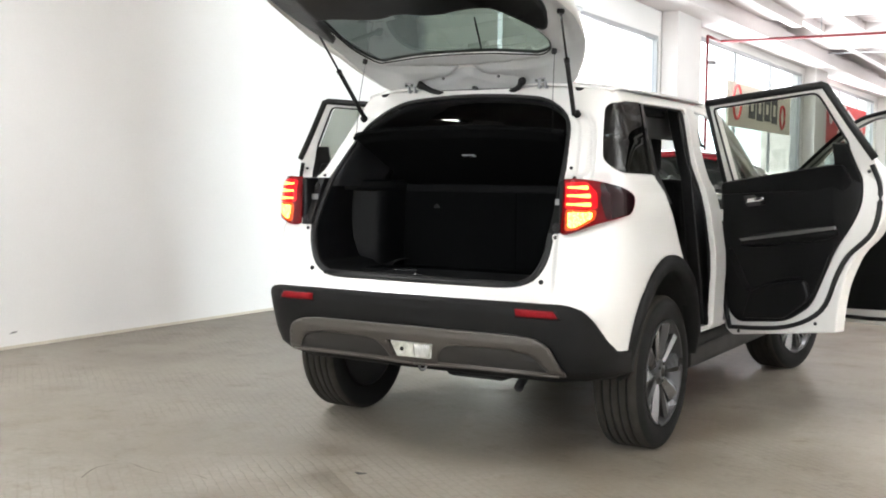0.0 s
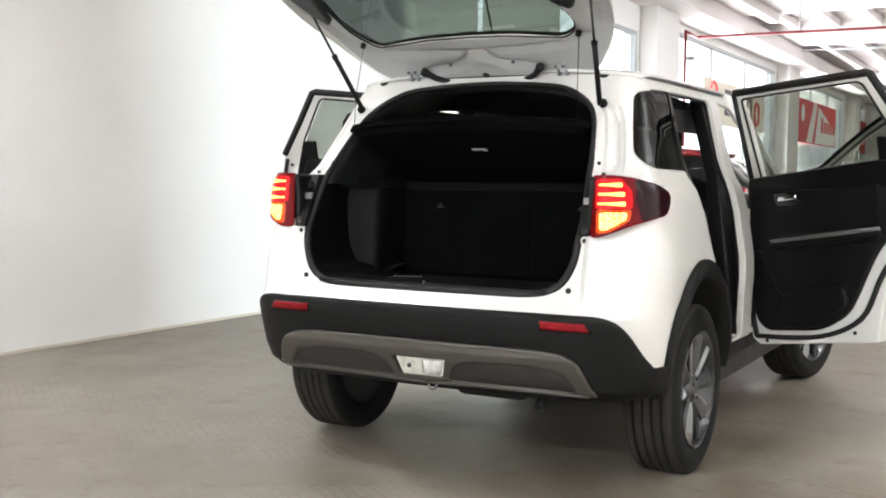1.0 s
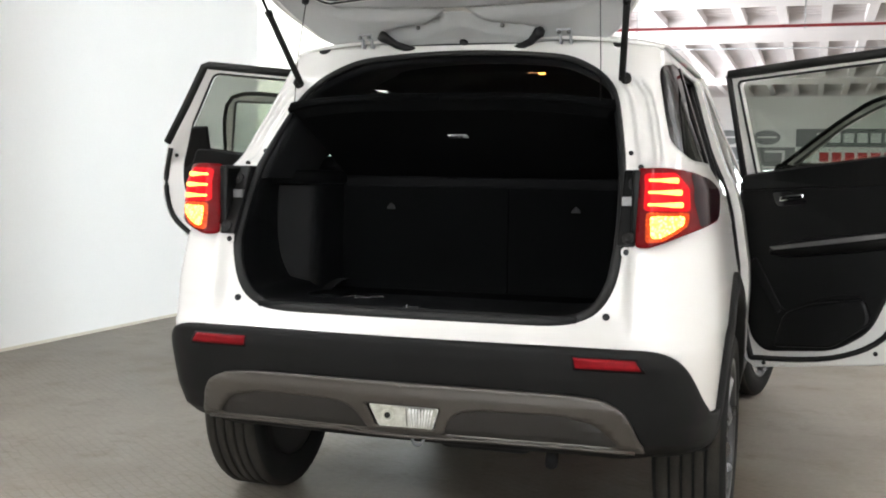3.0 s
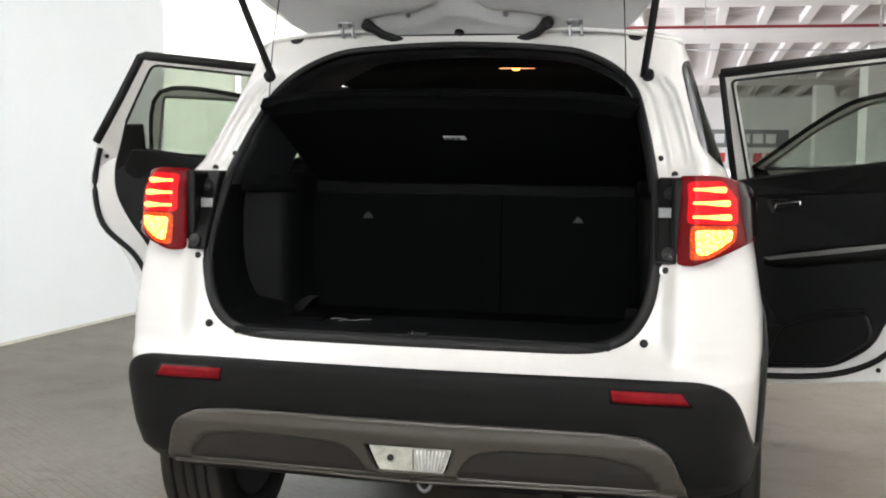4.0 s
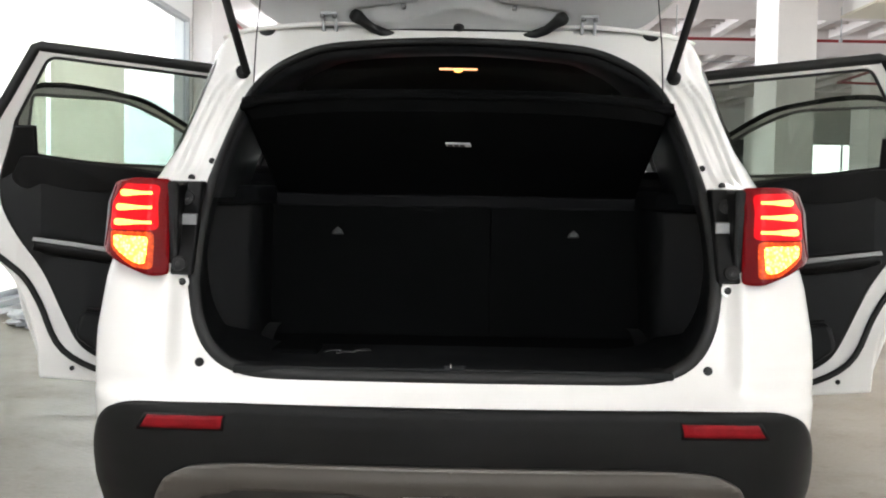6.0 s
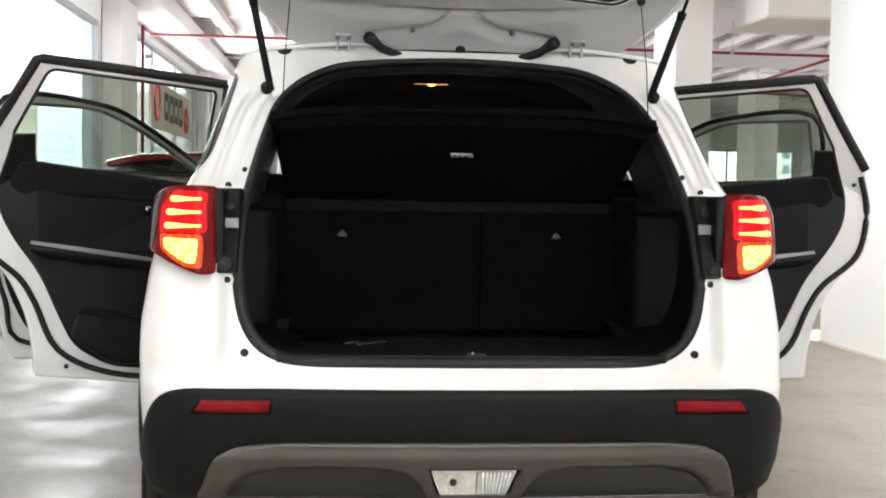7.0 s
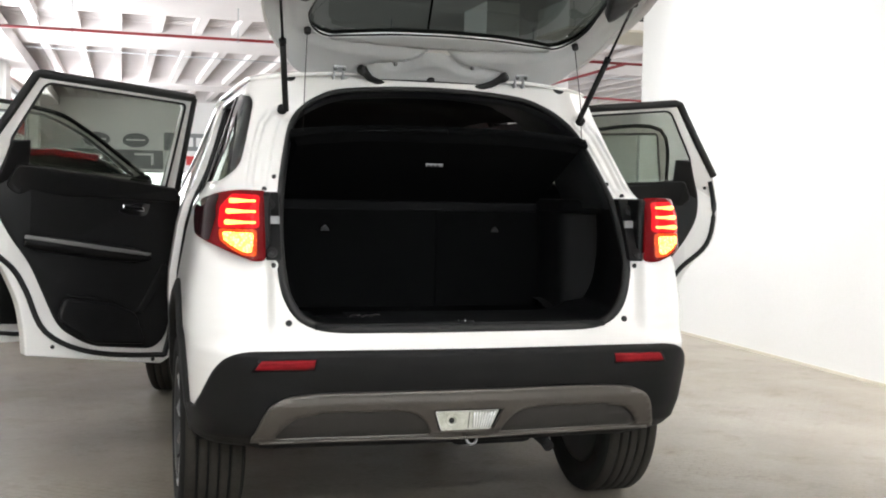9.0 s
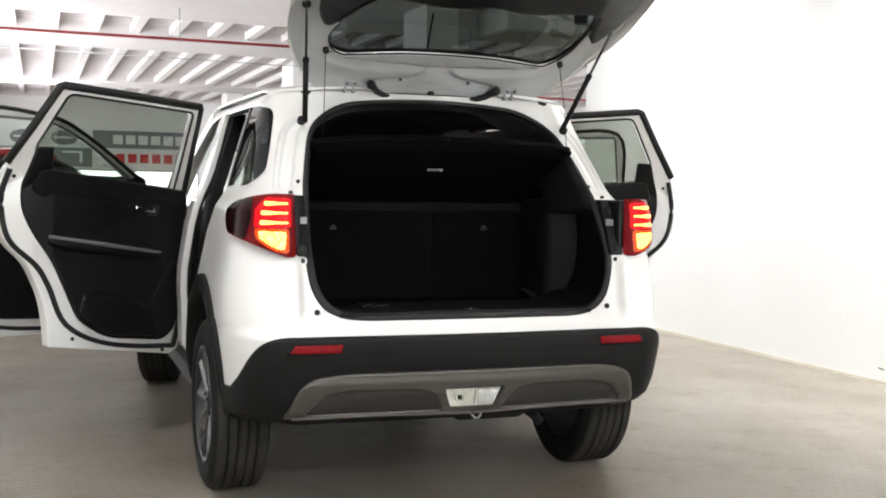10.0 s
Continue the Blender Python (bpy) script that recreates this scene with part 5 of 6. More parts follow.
dl = part("dome_lamp", boxbm(-.085, .085, 1.67, 1.75, 1.584, 1.600, .005), TRIM, CAR, "roof lamp with a warm lit lens")
part("lens", boxbm(-.070, .070, 1.682, 1.738, 1.579, 1.586, .002), DOMELAMP, dl, "lit warm lens")
part("bulb", disc((.0, 1.700, 1.580), (0, -.3, -1), .016, .008, 16, .004), LAMPBAR, dl)

# tail lamps
def lamp(s, z, proud=0.010):
    return shell(s, z, proud, lamp_y)


def lx(x, z):
    lo, hi = 0, A0 + CORN
    for _ in range(40):
        m = (lo + hi) / 2
        if lamp(m, z)[0] < x:
            lo = m
        else:
            hi = m
    return lo


def ls(y, z):
    return s_of_y(y, z, 0.010, lamp_y)


lo_ = rounded([(lx(.652, .935), .933), (lx(.652, 1.152), 1.154), (lx(.735, 1.155), 1.157), (lx(.795, 1.14), 1.146), (ls(.24, 1.14), 1.140), (ls(.36, 1.125), 1.118), (ls(.430, 1.09), 1.090), (ls(.425, 1.055), 1.050), (ls(.385, 1.012), 1.010),
               (ls(.24, .99), .993), (lx(.795, .975), .976), (lx(.735, .950), .950), (lx(.69, .934), .934)], [.012, .01, .04, .03, .03, .03, .02, .02, .03, .06, .04, .03, .02])
lens = trimmed(lamp, np.arange(0.503, 1.06, 0.004), np.arange(0.924, 1.168, 0.006), lo_, [])
tl = both("tail_lamp", lens, REDLENS, CAR, "red tail lamp with lit light bars")
for ob in tl:
    solid(ob, 0.008, -1)
both("housing", boxbm(.636, .668, .150, .27, .938, 1.15, .01), TRIM, tl, "black lamp housing")
both("lamp_tail_end", trimmed(lambda s, z: lamp(s, z, 0.0115), np.arange(0.70, 1.06, 0.008), np.arange(0.97, 1.15, 0.008),
     rounded([(ls(.205, .985), .992), (ls(.185, 1.05), 1.07), (ls(.20, 1.13), 1.143), (ls(.30, 1.13), 1.130), (ls(.355, 1.12), 1.117), (ls(.422, 1.088), 1.088), (ls(.418, 1.055), 1.053), (ls(.380, 1.016), 1.014)], .012), []), SMOKELENS, tl, "smoked maroon end of the lens")
panel = rounded([(lx(.672, 1.04), 1.036), (lx(.672, 1.13), 1.140), (lx(.760, 1.13), 1.143), (lx(.792, 1.09), 1.10), (lx(.796, 1.04), 1.036)], .012)
both("red_panel", trimmed(lambda s, z: lamp(s, z, 0.0125), np.arange(0.55, 0.90, 0.006), np.arange(1.02, 1.15, 0.006), panel, []), LAMPRED, tl, "lit red panel")
for zz, x0, x1 in ((1.121, .686, .760), (1.088, .686, .770), (1.054, .686, .774)):
    pts = [lamp(s, zz, 0.014) for s in np.linspace(lx(x0, zz), lx(x1, zz), 12)]
    both("light_bar", tube(pts, 0.0064, 8, False, lambda i: .55 + .65 * step(1, 10, i)), LAMPBAR, tl, "glowing light bar")
amber = rounded([(lx(.682, .95), .948), (lx(.682, 1.03), 1.033), (lx(.794, 1.03), 1.033), (lx(.792, 1.0), .998), (lx(.725, .955), .952)], .010)
both("turn_signal", trimmed(lambda s, z: lamp(s, z, 0.0125), np.arange(0.55, 0.90, 0.006), np.arange(0.93, 1.05, 0.006), amber, []), LAMPAMBER, tl, "lit amber turn signal")
core = rounded([(lx(.697, .963), .960), (lx(.692, 1.02), 1.022), (lx(.782, 1.02), 1.024), (lx(.780, 1.000), 1.000), (lx(.722, .962), .962)], .008)
both("turn_signal_core", trimmed(lambda s, z: lamp(s, z, 0.0145), np.arange(0.55, 0.90, 0.006), np.arange(0.93, 1.05, 0.006), core, []), LAMPCORE, tl)
bm = boxbm(.600, .652, 0, .12, .935, 1.15, .006)
for v in bm.verts:
    v.co.y += rear_y(v.co.z) - .012
both("lamp_bracket", bm, TRIM, CAR, "black lamp bracket")
yb = rear_y(1.061) - .016
both("bracket_plate", boxbm(.602, .653, yb - .003, yb + .02, 1.046, 1.074, .003), STEEL, CAR)
for z in (1.108, .958):
    y = rear_y(z) - .014
    both("lamp_screw", disc((.632, y + .006, z), (0, -1, .45), 0.0175, 0.010, 16), RUBBER, CAR)
    both("screw_ring", tube([(.632 + .0150 * math.cos(a), y - .004 + .0150 * .42 * math.sin(a), z + .0150 * .9 * math.sin(a)) for a in np.linspace(0, 2 * math.pi, 25)[:-1]], .0016, 6, True), ANCHOR, CAR)
    both("screw_head", disc((.632, y - .003, z), (0, -1, .45), 0.0072, 0.005, 10), ANCHOR, CAR)

# plugs and buffers round the opening
for x, z, r in ((.579, .737, .0105), (.626, .918, .0085), (.640, 1.158, .0085), (.602, 1.200, .0075)):
    y = shell(s_of_x(x, z), z)[1]
    both("rubber_plug", disc((x, y - .001, z), (0, -1, .15), r, .005, 14), RUBBER, CAR)
    if z == .918:
        both("plug_washer", disc((x, y, z), (0, -1, .1), r * 1.9, .002, 18), PAINT, CAR)
both("buffer", disc((.515, .625, 1.553), (0, -.7, .7), 0.022, 0.012, 16), RUBBER, CAR, "black rubber buffer")

# ---------------------------------------------------------------- tailgate, open
HY, HZ = (-.62, -.30, .07, .41, .61, .66), (1.93, 1.90, 1.81, 1.70, 1.572, 1.55)
HWY = (-.46, -.44, -.38, -.28, -.15, 0.0, .10, .20, .30, .40, .45, .50, .55, .60, .64)
HWX = (.36, .43, .52, .570, .605, .638, .655, .665, .652, .628, .606, .576, .538, .500, .42)


def gate_z(x, y, up=0.0):
    return float(np.interp(y, HY, HZ)) + up - 0.03 * (abs(x) / .66) ** 2.5


def gate_rise(y):
    """How far the flange round the edge stands above the inner panel."""
    return float(np.interp(y, (-.46, -.2, .19, .40, .60), (.07, .10, .105, .06, .018)))


def gate_flange(x, y):
    return gate_rise(y) * max(0.0, 1 - max(0.0, gate_w(y) - abs(x)) / .22)


def gate_up(x, y):
    """Height of the outer skin over the inner panel."""
    return gate_flange(x, y) + 0.024 + 0.045 * max(0.0, 1 - (x / .66) ** 2) * (1 - step(-.22, -.08, y))


def gate_w(y):
    return float(np.interp(y, HWY, HWX))


gate_out = [(gate_w(y), y) for y in np.concatenate([np.linspace(.635, -.28, 36), np.linspace(-.30, -.46, 12)])]
gate_out = gate_out + [(-x, y) for x, y in gate_out[::-1]]
gl = rounded([(-.20, .410), (0, .404), (.20, .410), (.465, .432), (.505, .33), (.475, .05), (.38, -.16), (-.38, -.16), (-.475, .05), (-.505, .33), (-.465, .432)], [.05, .05, .05, .06, .06, .1, .1, .1, .1, .06, .06])
us, vs = np.arange(-.68, .69, 0.012), np.arange(-.47, .66, 0.009)


def gate_in(x, y):
    z, ax = gate_z(x, y), abs(x)
    # long groove below the window, bowed towards the sides
    k = .478 - .045 * (ax / .5) ** 2
    z += 0.030 * step(k - .012, k, y) * (1 - step(k + .004, k + .040, y)) * (1 - step(.42, .56, ax))
    # raised pad between the cable hoses with a waved edge and a groove behind it
    w = .540 - .022 * math.cos(ax / .145 * math.pi) if ax < .145 else .562 + .016 * step(.145, .27, ax)
    z += 0.024 * step(w - .030, w - .016, y) * (1 - step(w - .006, w + .004, y)) * (1 - step(.24, .31, ax))
    z -= 0.010 * step(w - .004, w + .010, y) * (1 - step(.22, .29, ax))
    # long hollows along the sides
    e = gate_w(y) - ax
    z += 0.008 * step(.045, .055, e) * (1 - step(.085, .10, e)) * (1 - step(.34, .44, y))
    z += gate_flange(x, y)
    return (x, y, z)


gate = part("tailgate", trimmed(lambda x, y: (x, y, gate_z(x, y, gate_up(x, y))), us, vs, gate_out, [gl]), PAINT, CAR, "white tailgate raised on gas struts")
part("inner_panel", trimmed(gate_in, us, vs, gate_out, [gl]), SHADEPAINT, gate, "white inner panel, its shade put in a greyer paint")
rim_pts = [(x, y) for x, y in gate_out]
verts, faces = [], []
for x, y in rim_pts:
    verts += [gate_in(x, y), (x * 1.012, y - .004, gate_z(x, y, gate_up(x, y) * .5)), (x, y, gate_z(x, y, gate_up(x, y)))]
n = len(rim_pts)
for k in range(n):
    for j in range(2):
        faces.append((k * 3 + j, k * 3 + j + 1, ((k + 1) % n) * 3 + j + 1, ((k + 1) % n) * 3 + j))
part("edge", mesh_of("gate_edge", verts, faces), PAINT, gate)
verts, faces = [], []
for x, y in gl:
    f = gate_flange(x, y)
    verts += [(x, y, gate_z(x, y, f - .004)), (x * .995, y * .998, gate_z(x, y, f + .010))]
n = len(gl)
for k in range(n):
    faces.append((2 * k, 2 * k + 1, 2 * ((k + 1) % n) + 1, 2 * ((k + 1) % n)))
part("window_reveal", mesh_of("reveal", verts, faces), PAINT, gate)
part("window_seal", tube([(x * .992, y, gate_z(x, y, gate_flange(x, y) + .002)) for x, y in gl], 0.0045, 6, True), RUBBER, gate, "thin black window seal")
part("rear_window", trimmed(lambda x, y: (x, y, gate_z(x, y, gate_flange(x, y) + .010)), us, vs, [(x * 1.02, y) for x, y in gl], []), REARGLASS, gate, "tinted rear window")
tr = [(.34, -.445), (.45, -.40), (.53, -.30), (.575, -.15), (.590, -.02), (.588, .10), (.560, .185), (.527, .206), (.488, .12), (.448, .0), (.40, -.075), (.29, -.062), (.19, -.030), (.10, -.030), (.03, -.055)]
trc = [tuple(p) for p in smooth_line(tr, 4)]
trim_out = trc + [(-x, y) for x, y in trc[::-1]]
tm = part("lower_trim", trimmed(lambda x, y: (x, y, gate_z(x, y, gate_flange(x, y) * .8 - .022)), us, vs, trim_out, []), TRIM, gate, "black plastic trim on the lower tailgate")
solid(tm, 0.03, 1)
for sx in (-1, 1):
    hp = [(sx * .165, .605), (sx * .20, .594), (sx * .232, .578), (sx * .252, .556), (sx * .268, .540), (sx * .276, .532)]
    part("grommet_hose", tube([(x, y, gate_z(x, y, -.026)) for x, y in hp], 0.013, 8, False, lambda i: (.5, .9, 1, 1.1, 1.5, 1.2)[i]), RUBBER, gate, "black rubber cable hose")
    part("gate_screw", disc((sx * .145, .545, gate_z(.145, .545, .006)), (0, -.3, -1), .007, .01, 10), STEEL, gate)
    part("cord_hook", disc((sx * .488, .405, gate_z(.488, .405, .016)), (0, -.4, -1), .012, .02, 12), RUBBER, gate)
    part("edge_buffer", disc((sx * .648, .195, 1.872), (sx * -.5, -.3, -.8), .012, .016, 12), RUBBER, gate)
    # hinge takes a grey metal; its colour carries the shade below the gate
    hg = part("hinge", boxbm(sx * .344 - .024, sx * .344 + .024, .558, .586, 1.594, 1.603, .003), FRAMEGREY, CAR, "white tailgate hinge, greyed to stand for shade")
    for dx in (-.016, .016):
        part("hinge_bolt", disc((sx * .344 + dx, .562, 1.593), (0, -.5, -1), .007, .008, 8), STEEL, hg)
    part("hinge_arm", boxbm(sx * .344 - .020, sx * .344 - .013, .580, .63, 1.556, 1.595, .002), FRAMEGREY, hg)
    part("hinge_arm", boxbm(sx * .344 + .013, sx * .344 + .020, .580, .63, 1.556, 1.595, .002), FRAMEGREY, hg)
    lowp, upp = Vector((sx * .545, .490, 1.430)), Vector((sx * .613, .188, 1.824))
    mid = lowp.lerp(upp, .56)
    st = part("gas_strut", tube([lowp, lowp.lerp(upp, .02), mid], 0.0105, 10), BLACK, CAR, "black gas strut holding up the tailgate")
    part("rod", tube([mid, upp], 0.005, 8), GLOSSBLACK, st)
    part("strut_collar", tube([mid.lerp(lowp, .06), mid], 0.0125, 10), BLACK, st)
    part("lower_ball", disc(lowp + Vector((sx * .012, .012, 0)), (0, -1, .6), .017, .02, 14), BLACK, st)
    part("upper_ball", disc(upp + Vector((0, .006, .012)), (0, -.3, -1), .016, .02, 14), BLACK, st)
    part("cord", tube([(sx * .488, .405, 1.690), (sx * .50, .37, 1.50), (sx * .505, .36, 1.355)], 0.0016, 5), BLACK, CAR, "thin parcel shelf cord")
part("gate_button", disc((0, .592, gate_z(0, .592, -.012)), (0, -.6, -1), .0145, .006, 18), RUBBER, gate, "round black rubber plug")

# ---------------------------------------------------------------- doors
def lean(z, k=0.38):
    return k * max(0.0, z - 1.15)


def door(name, hinge, deg, outline, window, trim, sill_y, label):
    a = radians(deg)
    D, N = Vector((math.sin(a), -math.cos(a), 0)), Vector((-math.cos(a), -math.sin(a), 0))
    Hh = Vector((*hinge, 0))

    def place(u, v, w):
        p = Hh + D * u + N * (w + lean(v))
        return (p.x, p.y, v)

    shellm = plate(outline, [window], lambda u, v, w: place(u, v, w - 0.075 + (0.04 if v > 1.27 else 0.04 * step(1.2, 1.27, v)) * (1 if w < 0.02 else 0)), 0.075, 0.008)
    pair = both(name, shellm, PAINT, CAR, label)
    inn = [(u, v) for u, v in trim]
    tp = plate(inn, [], lambda u, v, w: place(u, v, w), 0.028, 0.010)
    tr2 = both("inner_trim", tp, TRIM, pair, "black moulded inner trim")
    both("window_seal", tube([place(u, v, 0.002) for u, v in window], 0.0055, 6, True), RUBBER, pair)
    both("window_glass", plate(window, [], lambda u, v, w: place(u, v, w - 0.045), 0.004), CLEARGLASS if "front" in name else SIDEGLASS, pair, "door window pane")
    return place, pair, tr2


r_out = rounded([(.02, 1.545), (.69, 1.597), (.79, 1.42), (.885, 1.25), (.915, 1.12), (.912, 1.0), (.875, .91), (.785, .83), (.715, .67), (.695, .54), (.690, .45), (.10, .372), (.055, .40), (.04, .70), (.03, 1.14)],
                [.03, .02, .03, .03, .05, .05, .05, .06, .06, .04, .01, .01, .02, .02, .02])
r_win = rounded([(.056, 1.514), (.655, 1.560), (.768, 1.332), (.755, 1.243), (.085, 1.155)], [.02, .03, .02, .01, .01])
r_trim = rounded([(.035, 1.150), (.690, 1.238), (.695, 1.335), (.768, 1.332), (.792, 1.24), (.818, 1.16), (.815, 1.06), (.762, .95), (.68, .84), (.605, .66), (.56, .56), (.43, .475), (.15, .445), (.095, .49), (.05, .64)],
                 [.02, .01, .008, .01, .03, .05, .06, .06, .08, .08, .06, .06, .04, .04, .04])
place, rp, rt = door("rear_door", (.82, 1.72), 68.7, r_out, r_win, r_trim, 1.2, "white rear door standing open with black inner trim")
seal = smooth_line([(.03, 1.12), (.045, .66), (.08, .44), (.13, .415), (.42, .448), (.61, .545), (.69, .72), (.745, .815), (.865, .935), (.895, 1.10), (.868, 1.235)], 5)
both("door_seal", tube([place(u, v, 0.006) for u, v in seal], 0.012, 6), RUBBER, rp, "black door seal")
fr_out = [(.882, 1.262), (.789, 1.423), (.697, 1.590), (.680, 1.594), (.35, 1.570), (.02, 1.543)]
both("frame_seal", tube([place(u, v, -0.004) for u, v in fr_out], 0.0175, 8), RUBBER, rp, "black weatherstrip on the window frame")
both("frame_seal_hinge", tube([place(u, v, -0.004) for u, v in ((.02, 1.54), (.025, 1.35), (.03, 1.14))], 0.014, 8), RUBBER, rp)
both("upper_pad", plate(rounded([(.040, 1.146), (.675, 1.232), (.745, 1.235), (.778, 1.15), (.74, 1.115), (.40, 1.105), (.040, 1.085)], .02), [], lambda u, v, w: place(u, v, .024 + w), .022, .008), TRIM, rt)
arm = smooth_line([(.165, .858), (.25, .872), (.45, .900), (.62, .924), (.705, .938)], 5)
both("armrest", tube([place(u, v - .012, .030) for u, v in arm], 0.033, 12, False, lambda i: .30 + .70 * step(0, 6, i) * (1 - .55 * step(14, 20, i))), TRIM, rt, "rounded black armrest")
both("trim_strip", plate(rounded([(.172, .868), (.45, .915), (.708, .953), (.713, .938), (.45, .895), (.190, .856)], .003), [], lambda u, v, w: place(u, v, .056 + w), .008, .003), SILVERTRIM, rt, "satin silver trim strip")
bowl = rounded([(.185, 1.026), (.305, 1.040), (.318, 1.094), (.165, 1.082)], [.022, .016, .012, .012])
both("handle_bowl", plate(bowl, [], lambda u, v, w: place(u, v, .026 + w), .004, .001), GLOSSBLACK, rt)
both("door_handle", plate(rounded([(.200, 1.046), (.206, 1.068), (.300, 1.081), (.300, 1.060)], .007), [], lambda u, v, w: place(u, v, .032 + w), .020, .006), CHROME, rt, "chrome inner door handle")
pk = smooth_line([(.10, .82), (.145, .73), (.205, .64), (.25, .615), (.33, .655), (.42, .685), (.53, .695)], 4)
both("pocket_edge", tube([place(u, v, .028) for u, v in pk], 0.007, 6), TRIM, rt)
both("door_pocket", plate(rounded([(.19, .47), (.235, .61), (.34, .655), (.55, .69), (.575, .60), (.43, .49)], .03), [], lambda u, v, w: place(u, v, .024 + w), .03, .012), TRIM, rt)
both("speaker_grille", plate(rounded([(.075, .80), (.11, .82), (.225, .62), (.20, .60)], .015), [], lambda u, v, w: place(u, v, .026 + w), .010, .004), TRIM, rt)
for u, v in ((.845, 1.205), (.855, 1.07), (.84, 1.03), (.58, .48), (.14, .395)):
    both("door_plug", disc(place(u, v, 0.0), Vector(place(0, 1, 1)) - Vector(place(0, 1, 0)), .009, .003, 12), RUBBER, rp)
both("door_latch", plate([(.835, 1.085), (.88, 1.09), (.878, 1.115), (.835, 1.112)], [], lambda u, v, w: place(u, v, w), .004), STEEL, rp, "steel door latch")
both("check_strap", tube([(.80, 1.66, .70), (.83, 1.69, .70), place(.05, .70, -.02)], 0.007, 6), BLACK, CAR, "black door check strap")
for z in (.60, .98):
    both("door_hinge", boxbm(.80, .85, 1.665, 1.735, z - .03, z + .03, .006), PAINT, CAR)

def longer(pts):
    return [(u * 1.12, v) for u, v in pts]


f_out = rounded(longer([(.09, 1.21), (.42, 1.44), (.62, 1.535), (.98, 1.545), (1.03, 1.22), (1.04, .95), (1.00, .62), (.93, .37), (.06, .37), (.02, .75), (.03, 1.08)]), [.03, .1, .08, .03, .05, .1, .1, .02, .02, .03, .05])
f_win = rounded(longer([(.165, 1.208), (.43, 1.405), (.62, 1.500), (.950, 1.508), (.978, 1.235)]), [.02, .1, .08, .02, .01])
f_trim = rounded(longer([(.07, 1.16), (.985, 1.225), (.99, .95), (.95, .68), (.86, .47), (.14, .43), (.06, .60)]), [.03, .02, .1, .1, .08, .06, .06])
place, fp, ft = door("front_door", (.86, 2.80), 67, f_out, f_win, f_trim, 1.2, "white front door standing open with black inner trim")
both("door_seal", tube([place(u, v, .006) for u, v in smooth_line(longer([(.04, 1.1), (.045, .62), (.08, .42), (.84, .43), (.955, .64), (1.01, .95), (1.005, 1.22)]), 5)], 0.012, 6), RUBBER, fp, "black door seal")
both("frame_seal", tube([place(u, v, -.004) for u, v in smooth_line(longer([(1.01, 1.24), (.965, 1.53), (.62, 1.52), (.42, 1.43), (.10, 1.20)]), 5)], 0.011, 8), RUBBER, fp, "black weatherstrip on the window frame")
both("armrest", plate(rounded([(.25, .86), (.27, .91), (.88, .96), (.88, .90)], .012), [], lambda u, v, w: place(u, v, .026 + w), .05, .012), TRIM, ft)
both("trim_strip", plate(rounded([(.26, .905), (.88, .955), (.88, .935), (.26, .888)], .006), [], lambda u, v, w: place(u, v, .074 + w), .004), SILVERTRIM, ft, "satin silver trim strip")
both("window_surround", tube([place(u, v, .006) for u, v in f_win], 0.007, 8, True), STEEL, fp, "thin grey window surround")
both("door_mirror", boxbm(.93, 1.13, 2.70, 2.80, 1.07, 1.22, .035, 3), BLACK, fp, "black door mirror housing")

# ---------------------------------------------------------------- cabin, front and underbody
for sx in (-.38, .38):
    fs = part("front_seat", boxbm(sx - .26, sx + .26, 1.80, 2.30, .40, .60, .06, 3), SEAT, CAR, "dark fabric front seat")
    bm = boxbm(sx - .26, sx + .26, 1.72, 1.88, .55, 1.16, .06, 3)
    for v in bm.verts:
        v.co.y -= (v.co.z - .55) * .22
    part("backrest", bm, SEAT, fs)
    part("headrest", boxbm(sx - .15, sx + .15, 1.56, 1.68, 1.18, 1.40, .045, 3), SEAT, fs)
both("side_bolster", boxbm(.50, .66, .86, 1.10, .60, 1.20, .045, 3), SEAT, CAR, "dark fabric seat side bolster")
part("dashboard", boxbm(-.70, .70, 2.45, 2.85, .70, 1.05, .10, 4), TRIM, CAR, "dark dashboard")
part("steering_wheel", tube([(.36 + .18 * math.cos(a), 2.36 - .06 * math.sin(a), .98 + .17 * math.sin(a)) for a in np.linspace(0, 2 * math.pi, 33)[:-1]], .015, 8, True), TRIM, CAR)
part("cabin_floor", boxbm(-.76, .76, .86, 2.9, .34, .42), CARPET, CAR)
part("underbody", boxbm(-.60, .60, 1.25, 3.9, .24, .42, .03), UNDER, CAR, "dark underbody")
part("boot_underside", boxbm(-.60, .60, .30, 1.30, .37, .42, .01), UNDER, CAR)
part("spare_well", plate(rounded([(-.50, .26), (-.16, .26), (-.13, .32), (-.13, .62), (-.50, .62)], .05), [], lambda u, v, w: (u, v, .305 + w), .08, .012), UNDER, CAR, "dark plastic undertray beside the silencer")
part("rear_axle", tube([(-.70, .78, .30), (-.3, .80, .27), (.3, .80, .27), (.70, .78, .30)], .045, 10), UNDER, CAR)
part("silencer", boxbm(.02, .33, .30, .50, .272, .37, .035, 3), UNDER, CAR, "dark exhaust silencer")
part("tailpipe", tube([(.34, .55, .31), (.37, .42, .29), (.385, .34, .27), (.39, .31, .255)], .020, 12), UNDER, CAR, "dark exhaust tailpipe")
part("tow_hook", tube([(.030 + .018 * math.cos(a), .110 - .006 * math.sin(a), .350 - .022 * math.sin(a)) for a in np.linspace(0, math.pi, 13)], .0055, 8), STEEL, CAR, "small steel towing eye")
verts, faces = [], []
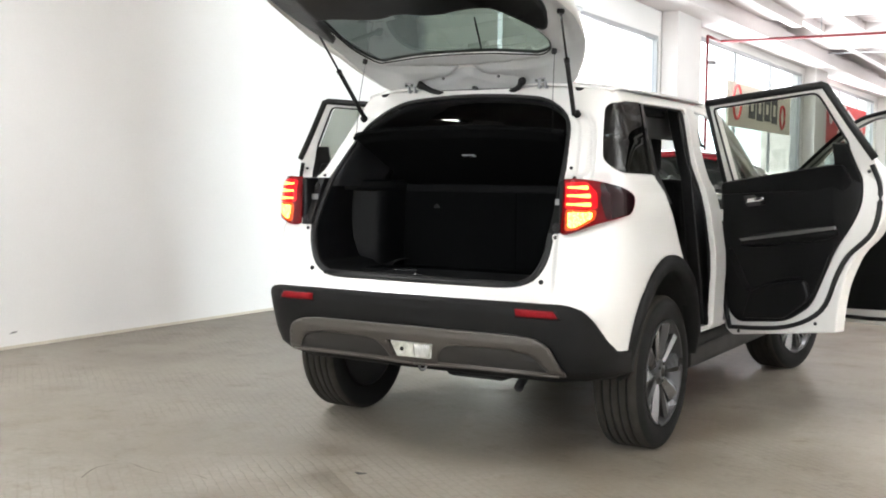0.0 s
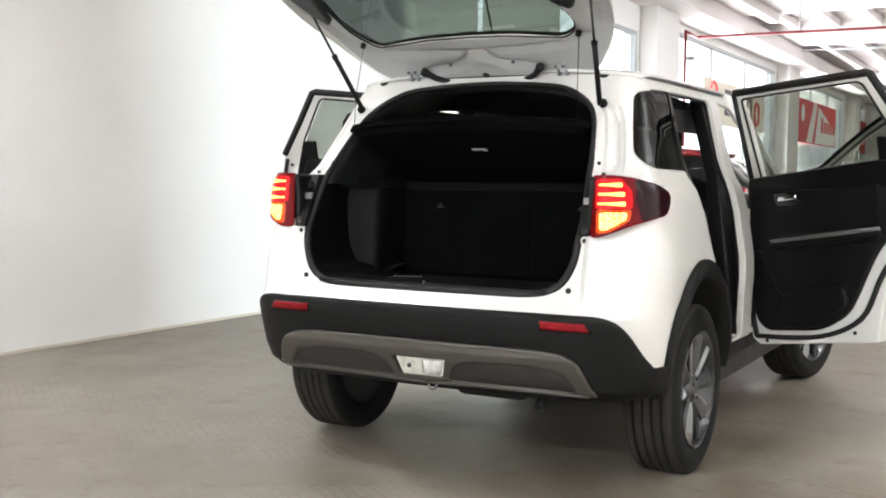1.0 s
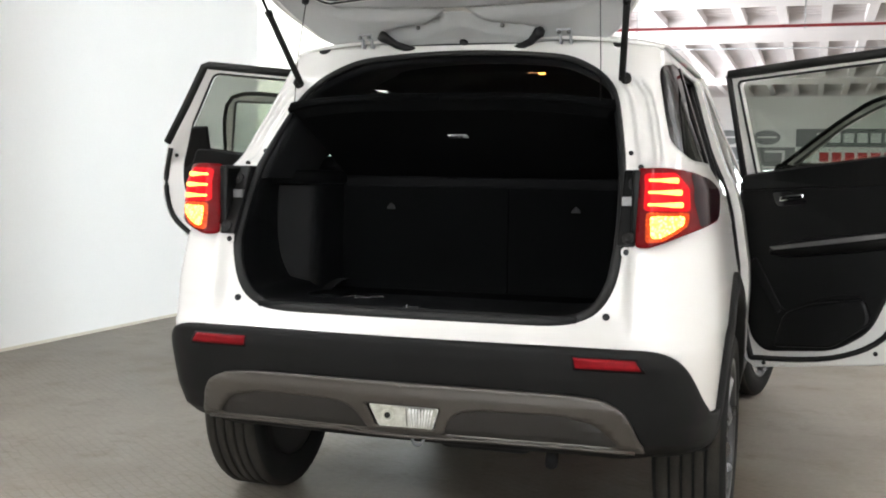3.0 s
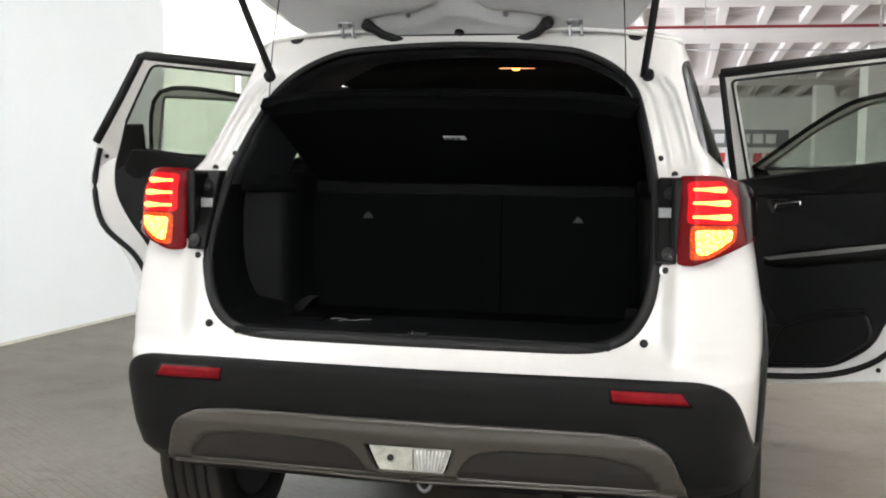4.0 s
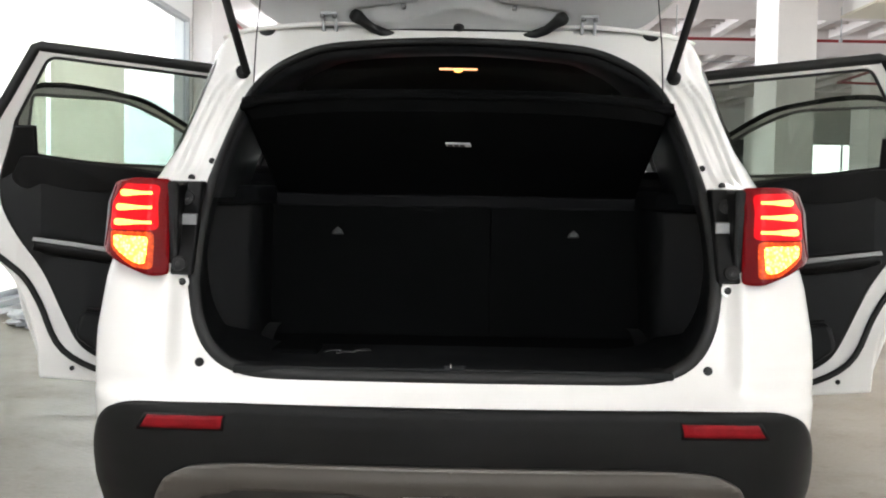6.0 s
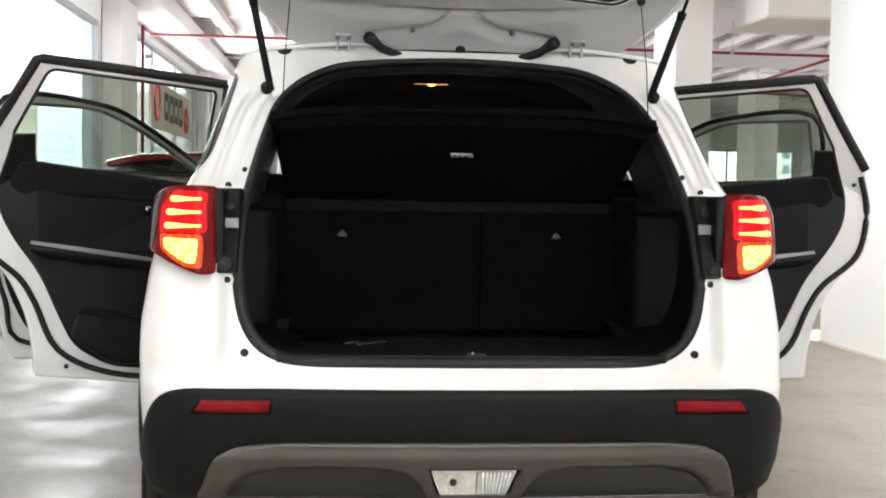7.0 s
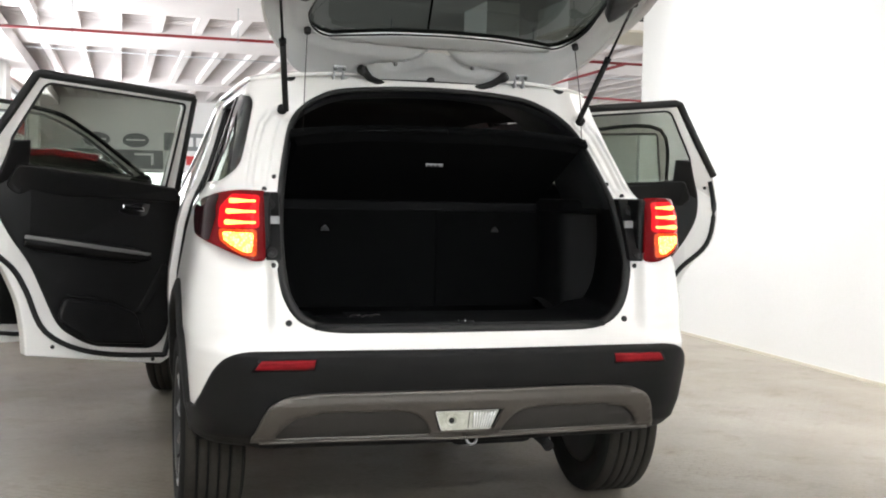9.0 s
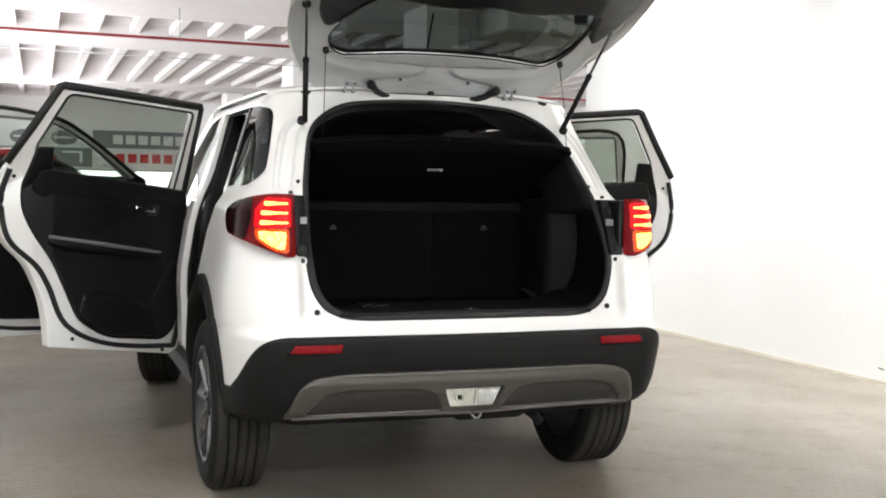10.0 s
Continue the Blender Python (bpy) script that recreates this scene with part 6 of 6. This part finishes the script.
for x in np.linspace(-1, 1, 21):
    for v in np.linspace(0, 1, 14):
        y = 2.85 + 1.17 * v - .10 * x * x * (.3 + .7 * v)
        verts.append((x * (.80 - .06 * v * v), y, 1.08 - .14 * v ** 2.2 - .05 * x * x))
faces = [(i * 14 + j, i * 14 + j + 1, (i + 1) * 14 + j + 1, (i + 1) * 14 + j) for i in range(20) for j in range(13)]
solid(part("bonnet", mesh_of("bonnet", verts, faces), PAINT, CAR, "white bonnet"), .015)
verts = []
for x in np.linspace(-1, 1, 13):
    for v in np.linspace(0, 1, 10):
        verts.append((x * (.585 + .12 * v), 2.19 + .70 * v - .06 * x * x, 1.545 - .44 * v - .012 * x * x + .05 * math.sin(math.pi * v)))
faces = [(i * 10 + j, i * 10 + j + 1, (i + 1) * 10 + j + 1, (i + 1) * 10 + j) for i in range(12) for j in range(9)]
part("windscreen", mesh_of("screen", verts, faces), CLEARGLASS, CAR, "clear windscreen")
both("a_pillar", tube([(.622, 1.95, 1.548), (.622, 2.15, 1.535), (.66, 2.45, 1.39), (.72, 2.85, 1.12)], .034, 10), PAINT, CAR)
part("front_bumper", boxbm(-.80, .80, 3.84, 4.09, .28, .72, .10, 5), BLACK, CAR, "black front bumper")
part("grille", boxbm(-.50, .50, 3.95, 4.07, .70, .90, .03, 3), GLOSSBLACK, CAR)
both("headlamp", boxbm(.48, .80, 3.80, 4.02, .76, .90, .05, 4), CLEARLENS, CAR, "clear headlamp")

CAR.location.z = 0.03

# ---------------------------------------------------------------- red car parked in the hall
RC = thing("red_hatchback", -1.0, 9.4, 0, "red hatchback parked across the hall", "car")
# side outline as (x, z): rear at the left, nose at the right
prof_body = [(-2.90, .30), (-2.97, .55), (-2.95, .90), (-2.86, 1.02), (-1.9, 1.00), (-.75, .98), (.35, .90), (.80, .78), (.92, .55), (.86, .30)]
pb = rounded(prof_body, .10, 4)


def across(bm_name, poly, y0, y1, material, label="", inset=0.0, taper=0.0):
    bm = bmesh.new()
    rows = []
    for f, k in ((0, 1), (.06, .35), (.14, .08), (.5, 0), (.86, .08), (.94, .35), (1, 1)):
        y = y0 + (y1 - y0) * f
        cx = sum(p[0] for p in poly) / len(poly)
        rows.append([bm.verts.new((cx + (x - cx) * (1 - .05 * k), y + taper * (z - 1.0) * (1 if f < .5 else -1) * abs(2 * f - 1), z - .05 * k * (1 if z > .6 else -.3))) for x, z in poly])
    n = len(poly)
    for r in range(len(rows) - 1):
        for i in range(n):
            bm.faces.new((rows[r][i], rows[r][(i + 1) % n], rows[r + 1][(i + 1) % n], rows[r + 1][i]))
    bm.faces.new(rows[0])
    bm.faces.new(rows[-1][::-1])
    for f in bm.faces:
        f.smooth = True
    return part(bm_name, bm, material, RC, label)


across("body", pb, 8.52, 10.24, REDCAR)
cabin = rounded([(-2.86, 1.00), (-2.72, 1.40), (-2.45, 1.52), (-1.75, 1.545), (-1.25, 1.48), (-.62, .98)], [.02, .10, .10, .1, .2, .02], 4)
across("glasshouse", cabin, 8.62, 10.14, CARGLASS, "dark car windows", taper=.16)
roof_p = rounded([(-2.80, 1.47), (-2.45, 1.545), (-1.75, 1.572), (-1.28, 1.515), (-1.30, 1.475), (-1.75, 1.53), (-2.45, 1.505), (-2.74, 1.43)], .03, 3)
across("roof", roof_p, 8.70, 10.06, REDCAR)
for x in (-2.25, .15):
    for y, sg in ((8.60, -1), (10.16, 1)):
        verts, faces = [], []
        prof = [(-.09, .19), (-.10, .27), (-.07, .30), (.07, .30), (.10, .27), (.09, .19), (.06, .17), (.05, .02)]
        for k in range(40):
            a = 2 * math.pi * k / 40
            verts += [(x + r * math.cos(a), y + sg * w, .30 + r * math.sin(a)) for w, r in prof]
        for k in range(40):
            for j in range(7):
                faces.append((k * 8 + j, k * 8 + j + 1, ((k + 1) % 40) * 8 + j + 1, ((k + 1) % 40) * 8 + j))
        w = part("wheel", mesh_of("w", verts, faces), TYRE, RC)
        part("rim", disc((x, y + sg * .05, .30), (0, sg, 0), .18, .02, 24), RIM, w)
for y0, y1 in ((8.46, 8.60),):
    part("door_mirror", boxbm(-.95, -.80, y0, y1, .98, 1.10, .03, 3), REDCAR, RC)
part("head_lamp", boxbm(.62, .88, 8.60, 8.85, .68, .80, .03, 3), CLEARLENS, RC)
part("tail_lamp", boxbm(-2.99, -2.80, 8.58, 8.80, .82, 1.0, .03, 3), REDLENS, RC)
